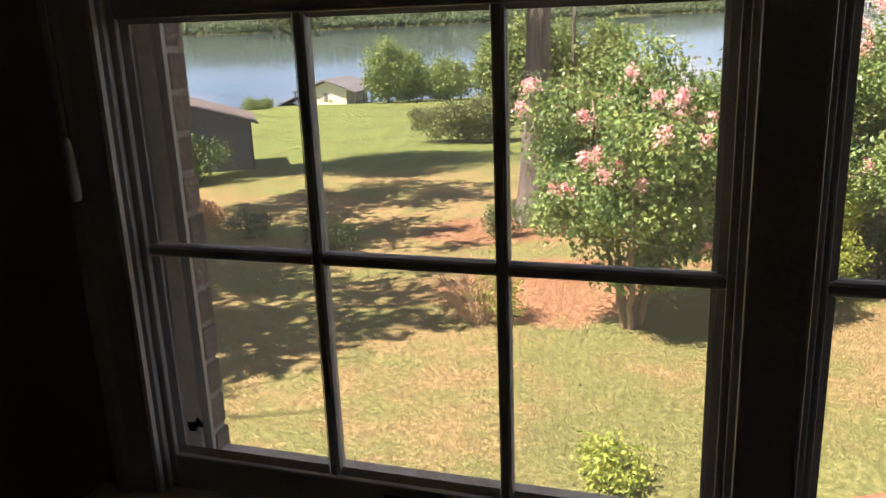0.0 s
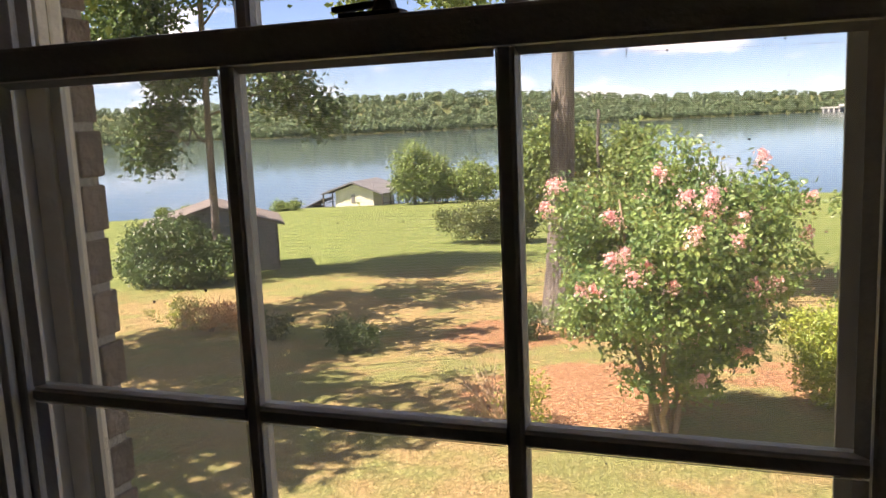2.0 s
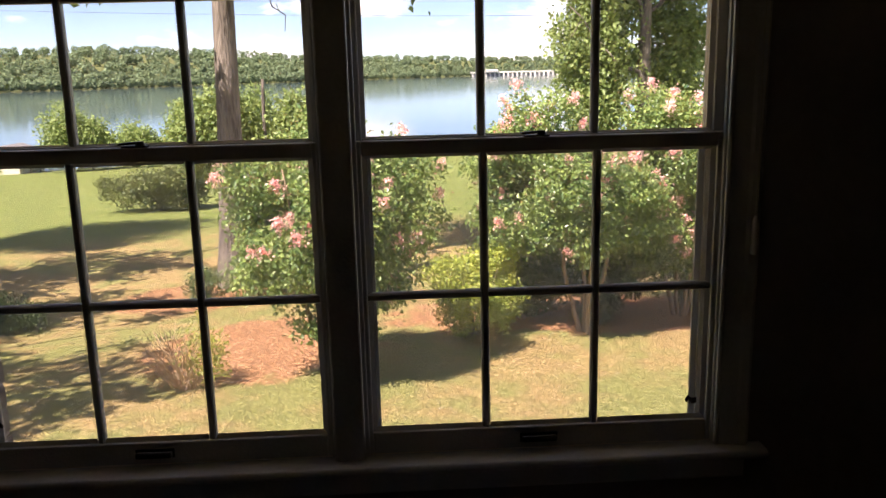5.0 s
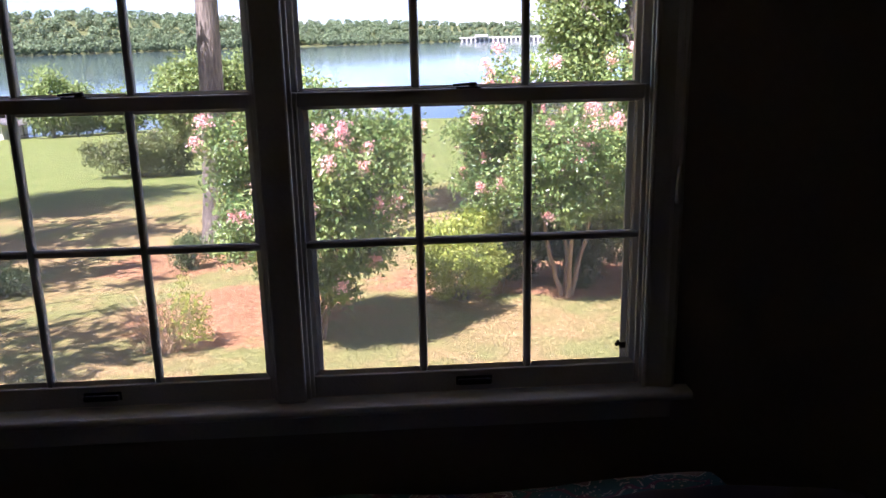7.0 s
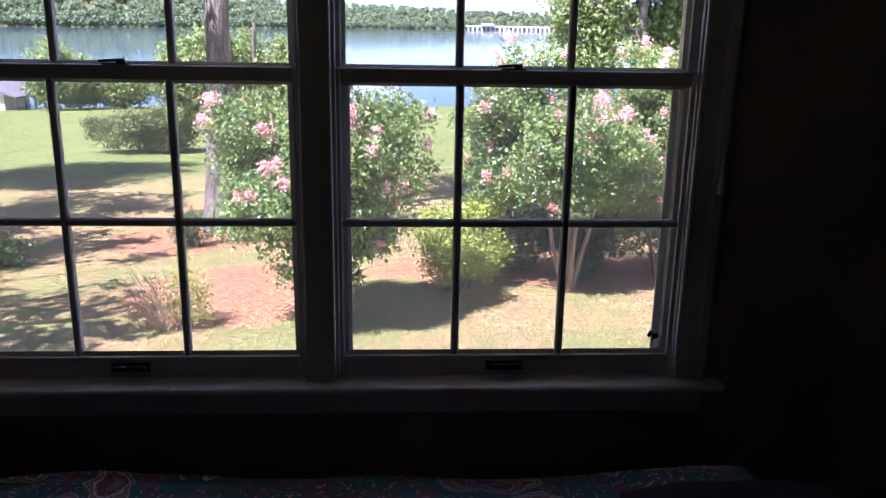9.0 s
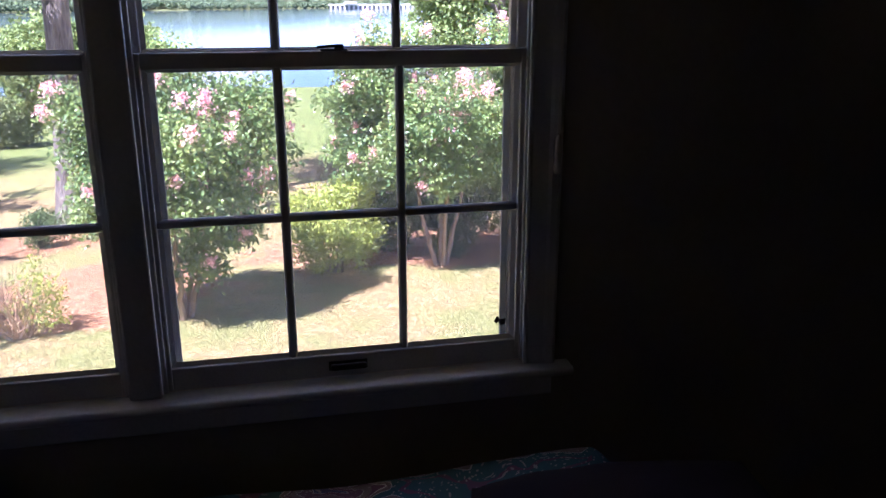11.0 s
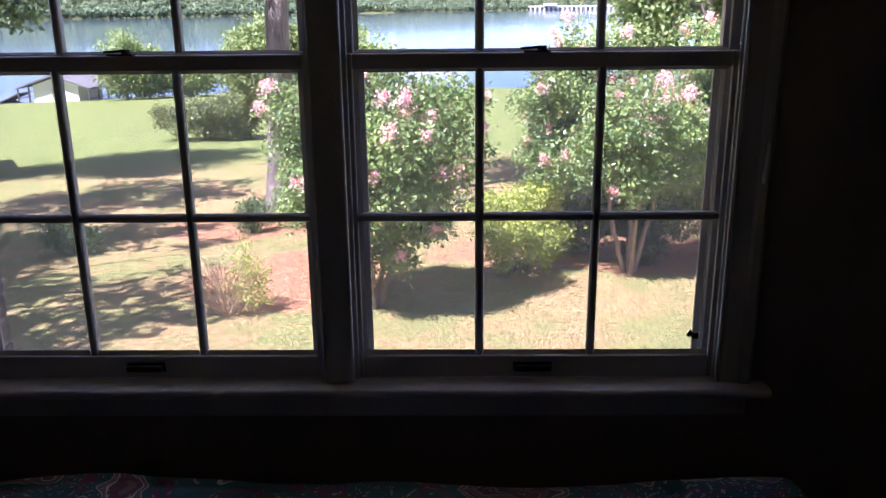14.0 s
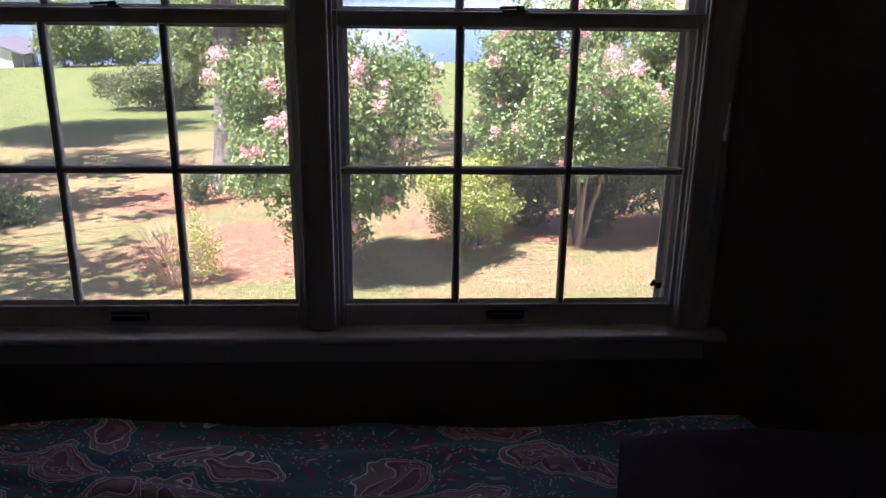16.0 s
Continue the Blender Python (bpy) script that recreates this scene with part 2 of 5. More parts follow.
def leaf_arrays(rng, pos, nrm, size, ratio=0.5, up=0.35):
    """Folded leaf blades: two triangles each side of a midrib."""
    n = len(pos)
    d = rng.normal(size=(n, 3))
    d = d / np.linalg.norm(d, axis=1, keepdims=True)
    d = d + nrm * 0.5
    d[:, 2] -= 0.15
    d /= np.linalg.norm(d, axis=1, keepdims=True)
    f = rng.normal(size=(n, 3)) * 0.55 + nrm * 0.75
    f[:, 2] += up
    s = np.cross(d, f)
    s /= np.linalg.norm(s, axis=1, keepdims=True) + 1e-9
    f = np.cross(s, d)
    L = (size * rng.uniform(0.65, 1.3, n))[:, None]
    base, tip = pos - d * L / 2, pos + d * L / 2
    mid = pos - d * L * 0.05
    lft = mid + s * L * ratio / 2 + f * L * 0.1
    rgt = mid - s * L * ratio / 2 + f * L * 0.1
    V = np.stack([base, lft, tip, rgt], 1).reshape(-1, 3)
    i = np.arange(n)[:, None] * 4
    F = np.concatenate([i + np.array([0, 2, 1]), i + np.array([0, 3, 2])], 1).reshape(-1, 3)
    return V, F


def clump_points(rng, lobes, clumps, per, spread, shell=0.35, gap=0.0, flat=0.8):
    """Points of foliage in clumps over ellipsoid lobes ((cx, cy, cz), (rx, ry, rz))."""
    vol = np.array([(l[1][0] * l[1][1] * l[1][2]) ** (2 / 3) for l in lobes])
    pick = rng.choice(len(lobes), clumps, p=vol / vol.sum())
    c = np.array([l[0] for l in lobes], float)[pick]
    r = np.array([l[1] for l in lobes], float)[pick]
    d = rng.normal(size=(clumps, 3))
    d /= np.linalg.norm(d, axis=1, keepdims=True)
    k = 1 - shell * rng.random(clumps) ** 1.5 + rng.normal(size=clumps) * 0.09
    cc = c + d * r * k[:, None]
    m = (np.array(per) * rng.uniform(0.5, 1.5, clumps)).astype(int)
    idx = np.repeat(np.arange(clumps), m)
    off = rng.normal(size=(len(idx), 3)) * spread
    off[:, 2] *= flat
    pts = cc[idx] + off
    nrm = d[idx] * 0.8 + off / (spread * 3)
    nrm /= np.linalg.norm(nrm, axis=1, keepdims=True) + 1e-9
    return pts, nrm, cc, d


def foliage(name, lobes, clumps, per, spread, size, mat, parent, seed, shell=0.35, ratio=0.5, label="", up=0.35, flat=0.8):
    rng = np.random.default_rng(seed)
    p, n, cc, d = clump_points(rng, lobes, clumps, per, spread, shell, flat=flat)
    V, F = leaf_arrays(rng, p, n, size, ratio, up)
    return raw_mesh(name, V, F, mat, parent, label), cc, d

# ---- ground, lake and far shore ----
WATER_Z = -9.2
LAWN_R = [0, 7.5, 12, 15, 21, 35, 45, 100, 116]
LAWN_Z = [-3.0, -3.0, -3.26, -3.45, -3.95, -4.68, -5.35, -8.6, -9.6]
SHORE_AZ = [-180, -60, -42, -31, -20, -5, 5, 12, 60, 180]
SHORE_R = [1200, 1150, 1065, 850, 880, 1060, 1265, 1290, 1250, 1200]


def ground_z(x, y):
    r = math.hypot(x, y + 1.0)
    az = math.degrees(math.atan2(x, y + 1.0))
    far = float(np.interp(az, SHORE_AZ, SHORE_R))
    if r < far - 40:
        z = float(np.interp(r, LAWN_R, LAWN_Z)) if r < 116 else -9.6 - min((r - 116) * 0.1, 5.0)
        if r < 110:
            z += 0.03 * noise.noise(Vector((x * 0.35, y * 0.35, 0.0))) + (0.12 * noise.noise(Vector((x * 0.06, y * 0.06, 3.0))) if r > 14 else 0)
        return z
    k = r - far
    top = 1.0 + 7.0 * noise.noise(Vector((az * 0.09, 1.7, 0.0)))
    z = WATER_Z + 0.05 * k if k < 20 else WATER_Z + 1.0 + (top + float(np.interp(az, [-12, -5], [46.0, 27.0]))) * (1 - math.exp(-(k - 20) / 170.0))
    return max(z, -14.6)


def polar(a):
    return math.sin(radians(a)), math.cos(radians(a))


def ground_sheet():
    az = [-60 + 1.0 * i for i in range(121)] + [60 + 5.0 * i for i in range(1, 48)]
    rad = [0.5 + 0.5 * i for i in range(60)] + [31 + 2.5 * i for i in range(34)] + [118, 124, 135, 160, 220, 340, 520, 760]
    rad += [800 + 15 * i for i in range(40)] + [1420, 1500, 1650, 1900, 2300, 3000, 4200]
    V, F = [(0, -1, ground_z(0, -1))], []
    n = len(az)
    for r in rad:
        for a in az:
            sx, sy = polar(a)
            x, y = r * sx, -1.0 + r * sy
            V.append((x, y, ground_z(x, y)))
    for k in range(n):
        F.append((0, 1 + (k + 1) % n, 1 + k))
    for i in range(len(rad) - 1):
        for k in range(n):
            a, b = 1 + i * n + k, 1 + i * n + (k + 1) % n
            F.append((a, b, b + n, a + n))
    return V, F


def ground_material():
    m = bpy.data.materials.new("lawn_and_mulch")
    m.use_nodes = True
    n, l = m.node_tree.nodes, m.node_tree.links
    b = n["Principled BSDF"]
    b.inputs["Roughness"].default_value = 0.95
    b.inputs["Specular IOR Level"].default_value = 0.15
    tc = n.new("ShaderNodeTexCoord")
    P = tc.outputs["Object"]

    def nz(scale, detail=5.0, stretch=None):
        t = n.new("ShaderNodeTexNoise")
        t.inputs["Scale"].default_value, t.inputs["Detail"].default_value = scale, detail
        if stretch:
            mp = n.new("ShaderNodeMapping")
            mp.inputs["Scale"].default_value = stretch
            l.new(P, mp.inputs["Vector"])
            l.new(mp.outputs["Vector"], t.inputs["Vector"])
        else:
            l.new(P, t.inputs["Vector"])
        return t.outputs["Fac"]

    def ramp(src, stops):
        r = n.new("ShaderNodeValToRGB")
        e = r.color_ramp.elements
        while len(e) < len(stops):
            e.new(0.5)
        for q, (pos, c) in zip(e, stops):
            q.position, q.color = pos, (*c, 1)
        l.new(src, r.inputs["Fac"])
        return r.outputs["Color"]

    def math2(op, a, c):
        t = n.new("ShaderNodeMath")
        t.operation = op
        for i, v in enumerate((a, c)):
            if isinstance(v, (int, float)):
                t.inputs[i].default_value = v
            else:
                l.new(v, t.inputs[i])
        return t.outputs[0]

    def rng_map(src, a, c, lo=0.0, hi=1.0):
        t = n.new("ShaderNodeMapRange")
        t.interpolation_type = "SMOOTHSTEP"
        t.inputs["From Min"].default_value, t.inputs["From Max"].default_value = a, c
        t.inputs["To Min"].default_value, t.inputs["To Max"].default_value = lo, hi
        l.new(src, t.inputs["Value"])
        return t.outputs["Result"]

    def mix(f, a, c):
        t = n.new("ShaderNodeMix")
        t.data_type = "RGBA"
        l.new(f, t.inputs["Factor"])
        l.new(a, t.inputs["A"])
        l.new(c, t.inputs["B"])
        return t.outputs["Result"]

    def near(cx, cy, sx, sy):
        mp = n.new("ShaderNodeMapping")
        mp.inputs["Location"].default_value = (-cx / sx, -cy / sy, 0)
        mp.inputs["Scale"].default_value = (1 / sx, 1 / sy, 0)
        l.new(P, mp.inputs["Vector"])
        d = n.new("ShaderNodeVectorMath")
        d.operation = "LENGTH"
        l.new(mp.outputs["Vector"], d.inputs[0])
        return d.outputs["Value"]

    big, mid, fine, tiny = nz(0.32, 4.0), nz(1.7, 5.0), nz(14.0, 6.0), nz(70.0, 4.0)
    dry = ramp(math2("ADD", math2("MULTIPLY", fine, 0.55), math2("MULTIPLY", tiny, 0.45)),
               [(0.36, (0.13, 0.088, 0.04)), (0.5, (0.28, 0.20, 0.09)), (0.64, (0.45, 0.34, 0.18))])
    green = ramp(math2("ADD", math2("MULTIPLY", fine, 0.55), math2("MULTIPLY", tiny, 0.45)),
                 [(0.36, (0.085, 0.10, 0.032)), (0.5, (0.185, 0.195, 0.068)), (0.64, (0.31, 0.30, 0.125))])
    lawn = ramp(math2("ADD", math2("MULTIPLY", mid, 0.6), math2("MULTIPLY", fine, 0.4)),
                [(0.36, (0.085, 0.125, 0.034)), (0.5, (0.14, 0.18, 0.052)), (0.64, (0.22, 0.235, 0.085))])
    mulch = ramp(math2("ADD", math2("MULTIPLY", fine, 0.45), math2("MULTIPLY", tiny, 0.55)),
                 [(0.38, (0.09, 0.04, 0.022)), (0.5, (0.27, 0.13, 0.065)), (0.62, (0.58, 0.36, 0.21))])
    greenness = math2("ADD", math2("MULTIPLY", big, 0.55), math2("MULTIPLY", mid, 0.45))
    house_side = rng_map(near(5.5, 4.5, 8.0, 6.0), 0.4, 1.25, 0.22, 0.0)
    base = mix(rng_map(math2("ADD", greenness, house_side), 0.42, 0.60), dry, green)
    wob = math2("MULTIPLY", math2("SUBTRACT", mid, 0.5), 0.9)
    farther = rng_map(math2("ADD", near(0.0, -1.0, 1.0, 1.0), math2("MULTIPLY", wob, 8.0)), 29.0, 37.0)
    base = mix(farther, base, lawn)
    bed = near(-2.6, 13.3, 2.2, 2.6)
    bed2 = near(4.6, 15.0, 5.2, 2.1)
    bed3 = near(-5.2, 19.0, 2.2, 2.2)
    inside = math2("MINIMUM", math2("MINIMUM", bed, bed2), bed3)
    base = mix(rng_map(math2("ADD", inside, math2("MULTIPLY", wob, 0.8)), 0.84, 1.04, 1.0, 0.0), base, mulch)
    forest = ramp(mid, [(0.4, (0.06, 0.075, 0.03)), (0.6, (0.12, 0.13, 0.05))])
    base = mix(rng_map(near(0.0, -1.0, 1.0, 1.0), 118.0, 130.0), base, forest)
    l.new(base, b.inputs["Base Color"])
    bp = n.new("ShaderNodeBump")
    bp.inputs["Strength"].default_value, bp.inputs["Distance"].default_value = 0.6, 0.05
    l.new(math2("ADD", fine, math2("MULTIPLY", tiny, 0.6)), bp.inputs["Height"])
    l.new(bp.outputs["Normal"], b.inputs["Normal"])
    return m


V, F = ground_sheet()
tagged(raw_mesh("ground", V, F, ground_material(), smooth=True), "dry tan and green lawn sloping down to a lake", "lawn", kind="structure")

M_WATER = bpy.data.materials.new("lake_water")
M_WATER.use_nodes = True
_n, _l = M_WATER.node_tree.nodes, M_WATER.node_tree.links
_b = _n["Principled BSDF"]
_b.inputs["Base Color"].default_value = (0.05, 0.085, 0.10, 1)
_b.inputs["Roughness"].default_value = 0.07
_b.inputs["IOR"].default_value = 1.33
_t, _mp, _no, _bp = _n.new("ShaderNodeTexCoord"), _n.new("ShaderNodeMapping"), _n.new("ShaderNodeTexNoise"), _n.new("ShaderNodeBump")
_mp.inputs["Scale"].default_value = (0.25, 0.8, 1.0)
_no.inputs["Scale"].default_value, _no.inputs["Detail"].default_value = 0.6, 5.0
_bp.inputs["Strength"].default_value, _bp.inputs["Distance"].default_value = 0.04, 0.2
_l.new(_t.outputs["Object"], _mp.inputs["Vector"])
_l.new(_mp.outputs["Vector"], _no.inputs["Vector"])
_l.new(_no.outputs["Fac"], _bp.inputs["Height"])
_l.new(_bp.outputs["Normal"], _b.inputs["Normal"])


def lake_sheet():
    az = [-100 + 4.0 * i for i in range(51)]
    rad = [96, 110, 140, 220, 400, 700, 1000, 1330]
    V, F = [], []
    for r in rad:
        for a in az:
            sx, sy = polar(a)
            V.append((r * sx, -1 + r * sy, WATER_Z))
    n = len(az)
    for i in range(len(rad) - 1):
        for k in range(n - 1):
            F.append((i * n + k, i * n + k + 1, (i + 1) * n + k + 1, (i + 1) * n + k))
    return V, F


V, F = lake_sheet()
tagged(raw_mesh("water", V, F, M_WATER), "calm pale blue lake reflecting sky and woods", "lake", kind="structure")


def far_woods():
    rng = np.random.default_rng(5)
    P, N = [], []
    for row, (back, step) in enumerate(((6, 0.34), (26, 0.34), (60, 0.34), (110, 0.36), (190, 0.4), (290, 0.45))):
        a = -62.0
        while a < 45:
            a += step * rng.uniform(0.5, 1.5)
            far = float(np.interp(a, SHORE_AZ, SHORE_R))
            if row == 0 and (-6.3 < a < -4.2):
                continue
            r = far + back * rng.uniform(0.7, 1.4)
            sx, sy = polar(a)
            x, y = r * sx, -1 + r * sy
            z = ground_z(x, y)
            h = rng.uniform(10, 14) * (0.8 if row == 0 else 1.0)
            if a > 1:
                h *= 0.75
            m = 170
            d = rng.normal(size=(m, 3))
            d /= np.linalg.norm(d, axis=1, keepdims=True)
            d[:, 1] = -np.abs(d[:, 1])
            wdt = h * rng.uniform(0.40, 0.62)
            P.append(np.array([x, y, z + h * 0.52]) + d * np.array([wdt, wdt, h * 0.5]) * rng.uniform(0.55, 1.02, (m, 1)))
            N.append(d)
    P, N = np.concatenate(P), np.concatenate(N)
    V, F = leaf_arrays(rng, P, N, 2.3, 0.9, 0.3)
    return V, F


V, F = far_woods()
tagged(raw_mesh("far_woods", V, F, L_FAR), "continuous green wooded hills along the far lake shore", "woods", kind="stuff")

# ---- room shell ----
WALL_IN, WALL_OUT = -0.020, 0.11
OPEN_X0, OPEN_X1, OPEN_Z0, OPEN_Z1 = -0.935, 0.967, 0.667, 2.20


def shell(name, x0, x1, y0, y1, z0, z1, mat, label, cat):
    ob = block(name, mat, None, x0, x1, y0, y1, z0, z1)
    return tagged(ob, label, cat, kind="structure")


bm = bmesh.new()
box(bm, -2.9, OPEN_X0, WALL_IN, WALL_OUT, -0.2, 2.6)
box(bm, OPEN_X1, 2.9, WALL_IN, WALL_OUT, -0.2, 2.6)
box(bm, OPEN_X0, OPEN_X1, WALL_IN, WALL_OUT, -0.2, OPEN_Z0)
box(bm, OPEN_X0, OPEN_X1, WALL_IN, WALL_OUT, OPEN_Z1, 2.6)
wall_north = tagged(part("wall_north", bm, M_WALL), "dark brown painted bedroom wall with a double window", "wall", kind="structure")
shell("wall_west", -3.0, -2.9, -4.5, 0.11, -0.2, 2.6, M_WALL, "dark brown painted bedroom wall", "wall")
shell("wall_east", 2.9, 3.0, -4.5, 0.11, -0.2, 2.6, M_WALL, "dark brown painted bedroom wall", "wall")
shell("wall_south", -2.9, 2.9, -4.5, -4.4, -0.2, 2.6, M_WALL, "dark brown painted bedroom wall", "wall")
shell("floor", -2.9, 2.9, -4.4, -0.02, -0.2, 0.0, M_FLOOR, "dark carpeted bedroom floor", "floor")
shell("ceiling", -2.9, 2.9, -4.4, -0.02, 2.45, 2.6, M_CEIL, "plain plaster bedroom ceiling in shade", "ceiling")
# roof overhang of the house over the window
eave = tagged(block("eave", M_FASCIA, None, -6.0, 6.2, -5.0, 1.0, 2.62, 2.78), "beige painted roof overhang of the house", "eave", kind="structure")
house_side = tagged(block("house_base", M_BRICK, None, -6.0, 6.0, -4.5, 0.10, -3.1, -0.21), "brown brick lower storey of the house", "wall", kind="structure")

# ---- the double window ----
PITCH, LITE_W, MUN = 0.276, 0.2545, 0.0180
Z_B0, Z_B1, Z_M, Z_T0, Z_T1 = 0.693, 0.750, 1.102, 1.449, 1.484
Z_U1, Z_UM, Z_UT, Z_TOP = 1.487, 1.822, 2.150, 2.195


def muntin_bm(x0, x1, y0, y1, z0, z1, upright):
    """A glazing bar: flat room face with a stepped, chamfered profile."""
    bm = bmesh.new()
    if upright:
        w = (x1 - x0) / 2
        prof = [(-w * 0.55, y0), (w * 0.55, y0), (w * 0.7, y0 + 0.003), (w, y0 + 0.006), (w, y1), (-w, y1), (-w, y0 + 0.006), (-w * 0.7, y0 + 0.003)]
        cx = (x0 + x1) / 2
        lo = [bm.verts.new((cx + a, b, z0)) for a, b in prof]
        hi = [bm.verts.new((cx + a, b, z1)) for a, b in prof]
    else:
        w = (z1 - z0) / 2
        prof = [(-w * 0.55, y0), (w * 0.55, y0), (w * 0.7, y0 + 0.003), (w, y0 + 0.006), (w, y1), (-w, y1), (-w, y0 + 0.006), (-w * 0.7, y0 + 0.003)]
        cz = (z0 + z1) / 2
        lo = [bm.verts.new((x0, b, cz + a)) for a, b in prof]
        hi = [bm.verts.new((x1, b, cz + a)) for a, b in prof]
    k = len(prof)
    for i in range(k):
        bm.faces.new((lo[i], lo[(i + 1) % k], hi[(i + 1) % k], hi[i]))
    bm.faces.new(lo)
    bm.faces.new(hi)
    bmesh.ops.recalc_face_normals(bm, faces=bm.faces)
    return bm


def sash(parent, cx, y0, z0, z1, z2, z3, zm, lower):
    """One sash: rails z0-z1 and z2-z3, a cross bar at zm, two upright bars, six panes."""
    y1, hw, gw = y0 + 0.034, 0.452, 0.426
    s = part("lower_sash" if lower else "upper_sash", box(bmesh.new(), cx - hw, cx - gw, y0, y1, z0, z3, 0.004), M_SASH, parent)
    block("stile", M_SASH, s, cx + gw, cx + hw, y0, y1, z0, z3, 0.004)
    block("bottom_rail", M_SASH, s, cx - gw, cx + gw, y0 + (0 if lower else 0.001), y1, z0, z1, 0.004)
    block("top_rail", M_SASH, s, cx - gw, cx + gw, y0, y1, z2, z3, 0.004)
    for q in (-0.5, 0.5):
        x = cx + q * PITCH
        part("muntin", muntin_bm(x - MUN / 2, x + MUN / 2, y0 + 0.007, y1 - 0.004, z1, z2, True), M_SASH, s)
    xs = [cx - gw, cx - PITCH / 2 - MUN / 2, cx - PITCH / 2 + MUN / 2, cx + PITCH / 2 - MUN / 2, cx + PITCH / 2 + MUN / 2, cx + gw]
    for a in (0, 2, 4):
        part("crossbar", muntin_bm(xs[a], xs[a + 1], y0 + 0.007, y1 - 0.004, zm - MUN / 2, zm + MUN / 2, False), M_SASH, s)
        for b0, b1 in ((z1, zm - MUN / 2), (zm + MUN / 2, z2)):
            p = block("pane", M_GLASS, s, xs[a], xs[a + 1], y0 + 0.017, y0 + 0.020, b0, b1)
            p.visible_shadow = False
            # narrow bead round each pane
            bm = bmesh.new()
            tl, tr = (0.011 if a == 0 else 0.002), (0.011 if a == 4 else 0.002)
            tb, tt = ((0.011 if lower else 0.004) if b0 == z1 else 0.002), (0.007 if b1 == z2 else 0.002)
            yf = y0 + 0.016
            X0, X1, i0, i1, k0, k1 = xs[a], xs[a + 1], xs[a] + tl, xs[a + 1] - tr, b0 + tb, b1 - tt
            o = [bm.verts.new(p) for p in ((X0, y0 + 0.009, b0), (X1, y0 + 0.009, b0), (X1, y0 + 0.009, b1), (X0, y0 + 0.009, b1))]
            n_ = [bm.verts.new(p) for p in ((i0, yf, k0), (i1, yf, k0), (i1, yf, k1), (i0, yf, k1))]
            for e in range(4):
                bm.faces.new((o[e], o[(e + 1) % 4], n_[(e + 1) % 4], n_[e]))
            part("glazing_bead", bm, M_SASH, s)
    return s


def sash_lock(cx):
    t = thing("sash_lock", "dark bronze cam lock on the meeting rail", "sash lock", "window locks", (cx, 0.012, Z_T1))
    bm = box(bmesh.new(), -0.030, 0.030, -0.010, 0.010, 0.0, 0.004, 0.001)
    part("base_plate", bm, M_BRONZE, t)
    bm = bmesh.new()
    bmesh.ops.create_cone(bm, cap_ends=True, segments=20, radius1=0.012, radius2=0.009, depth=0.010, matrix=Matrix.Translation((0.012, 0, 0.009)))
    part("cam", bm, M_BRONZE, t)
    bm = box(bmesh.new(), -0.038, 0.012, -0.006, 0.006, 0.008, 0.014, 0.0025)
    for v in bm.verts:
        if v.co.x < -0.02:
            v.co.z -= 0.003
            v.co.y *= 1.3
    part("lever", bm, M_BRONZE, t)
    return t


def sash_lift(cx):
    t = thing("sash_lift", "dark bronze bar lift handle on the bottom rail", "sash lift", "window lifts", (cx, 0.0, 0.722))
    part("back_plate", box(bmesh.new(), -0.048, 0.048, -0.003, 0.0, -0.012, 0.012, 0.0012), M_BRONZE, t)
    bm = box(bmesh.new(), -0.044, 0.044, -0.022, -0.003, -0.010, 0.006, 0.004)
    for v in bm.verts:
        if v.co.y < -0.012:
            v.co.z += 0.004
    part("grip", bm, M_BRONZE, t)
    return t


def window(i, cx):
    w = thing("window_%d" % i, "six-over-six wooden double-hung window, closed, old white paint", "window", "double window", kind="structure")
    sash(w, cx, 0.0, Z_B0, Z_B1, Z_T0, Z_T1, Z_M, True)
    sash(w, cx, 0.037, Z_T0 + 0.006, Z_U1, Z_UT, Z_TOP, Z_UM, False)
    for s in (-1, 1):
        a, b = sorted((cx + s * 0.4365, cx + s * 0.4535))
        block("stop", M_PAINT, w, a, b, -0.013, -0.001, Z_B0, Z_TOP, 0.003)
    # outer blind stops, seen through the glass
    for s in (-1, 1):
        a, b = sorted((cx + s * 0.425, cx + s * 0.4535))
        block("outer_stop", M_OUTPAINT, w, a, b, 0.074, 0.090, Z_B0, Z_TOP, 0.002)
    block("outer_sill", M_OUTPAINT, w, cx - 0.4535, cx + 0.4535, 0.036, 0.150, 0.655, Z_B0 - 0.002, 0.004)
    # insect screen frame on the lower half
    for s in (-1, 1):
        a, b = sorted((cx + s * 0.408, cx + s * 0.424))
        block("screen_frame", M_STEEL, w, a, b, 0.079, 0.087, Z_B0, Z_T1, 0.001)
    return w


WIN_L, WIN_R = -0.468, 0.500
for i, cx in ((1, WIN_L), (2, WIN_R)):
    window(i, cx)
sash_lock(WIN_L + 0.018), sash_lock(WIN_R - 0.01)
sash_lift(WIN_L - 0.005), sash_lift(WIN_R - 0.006)


def trim(name, label, *args):
    return tagged(block(name, M_PAINT, None, *args), label, "trim", kind="structure")


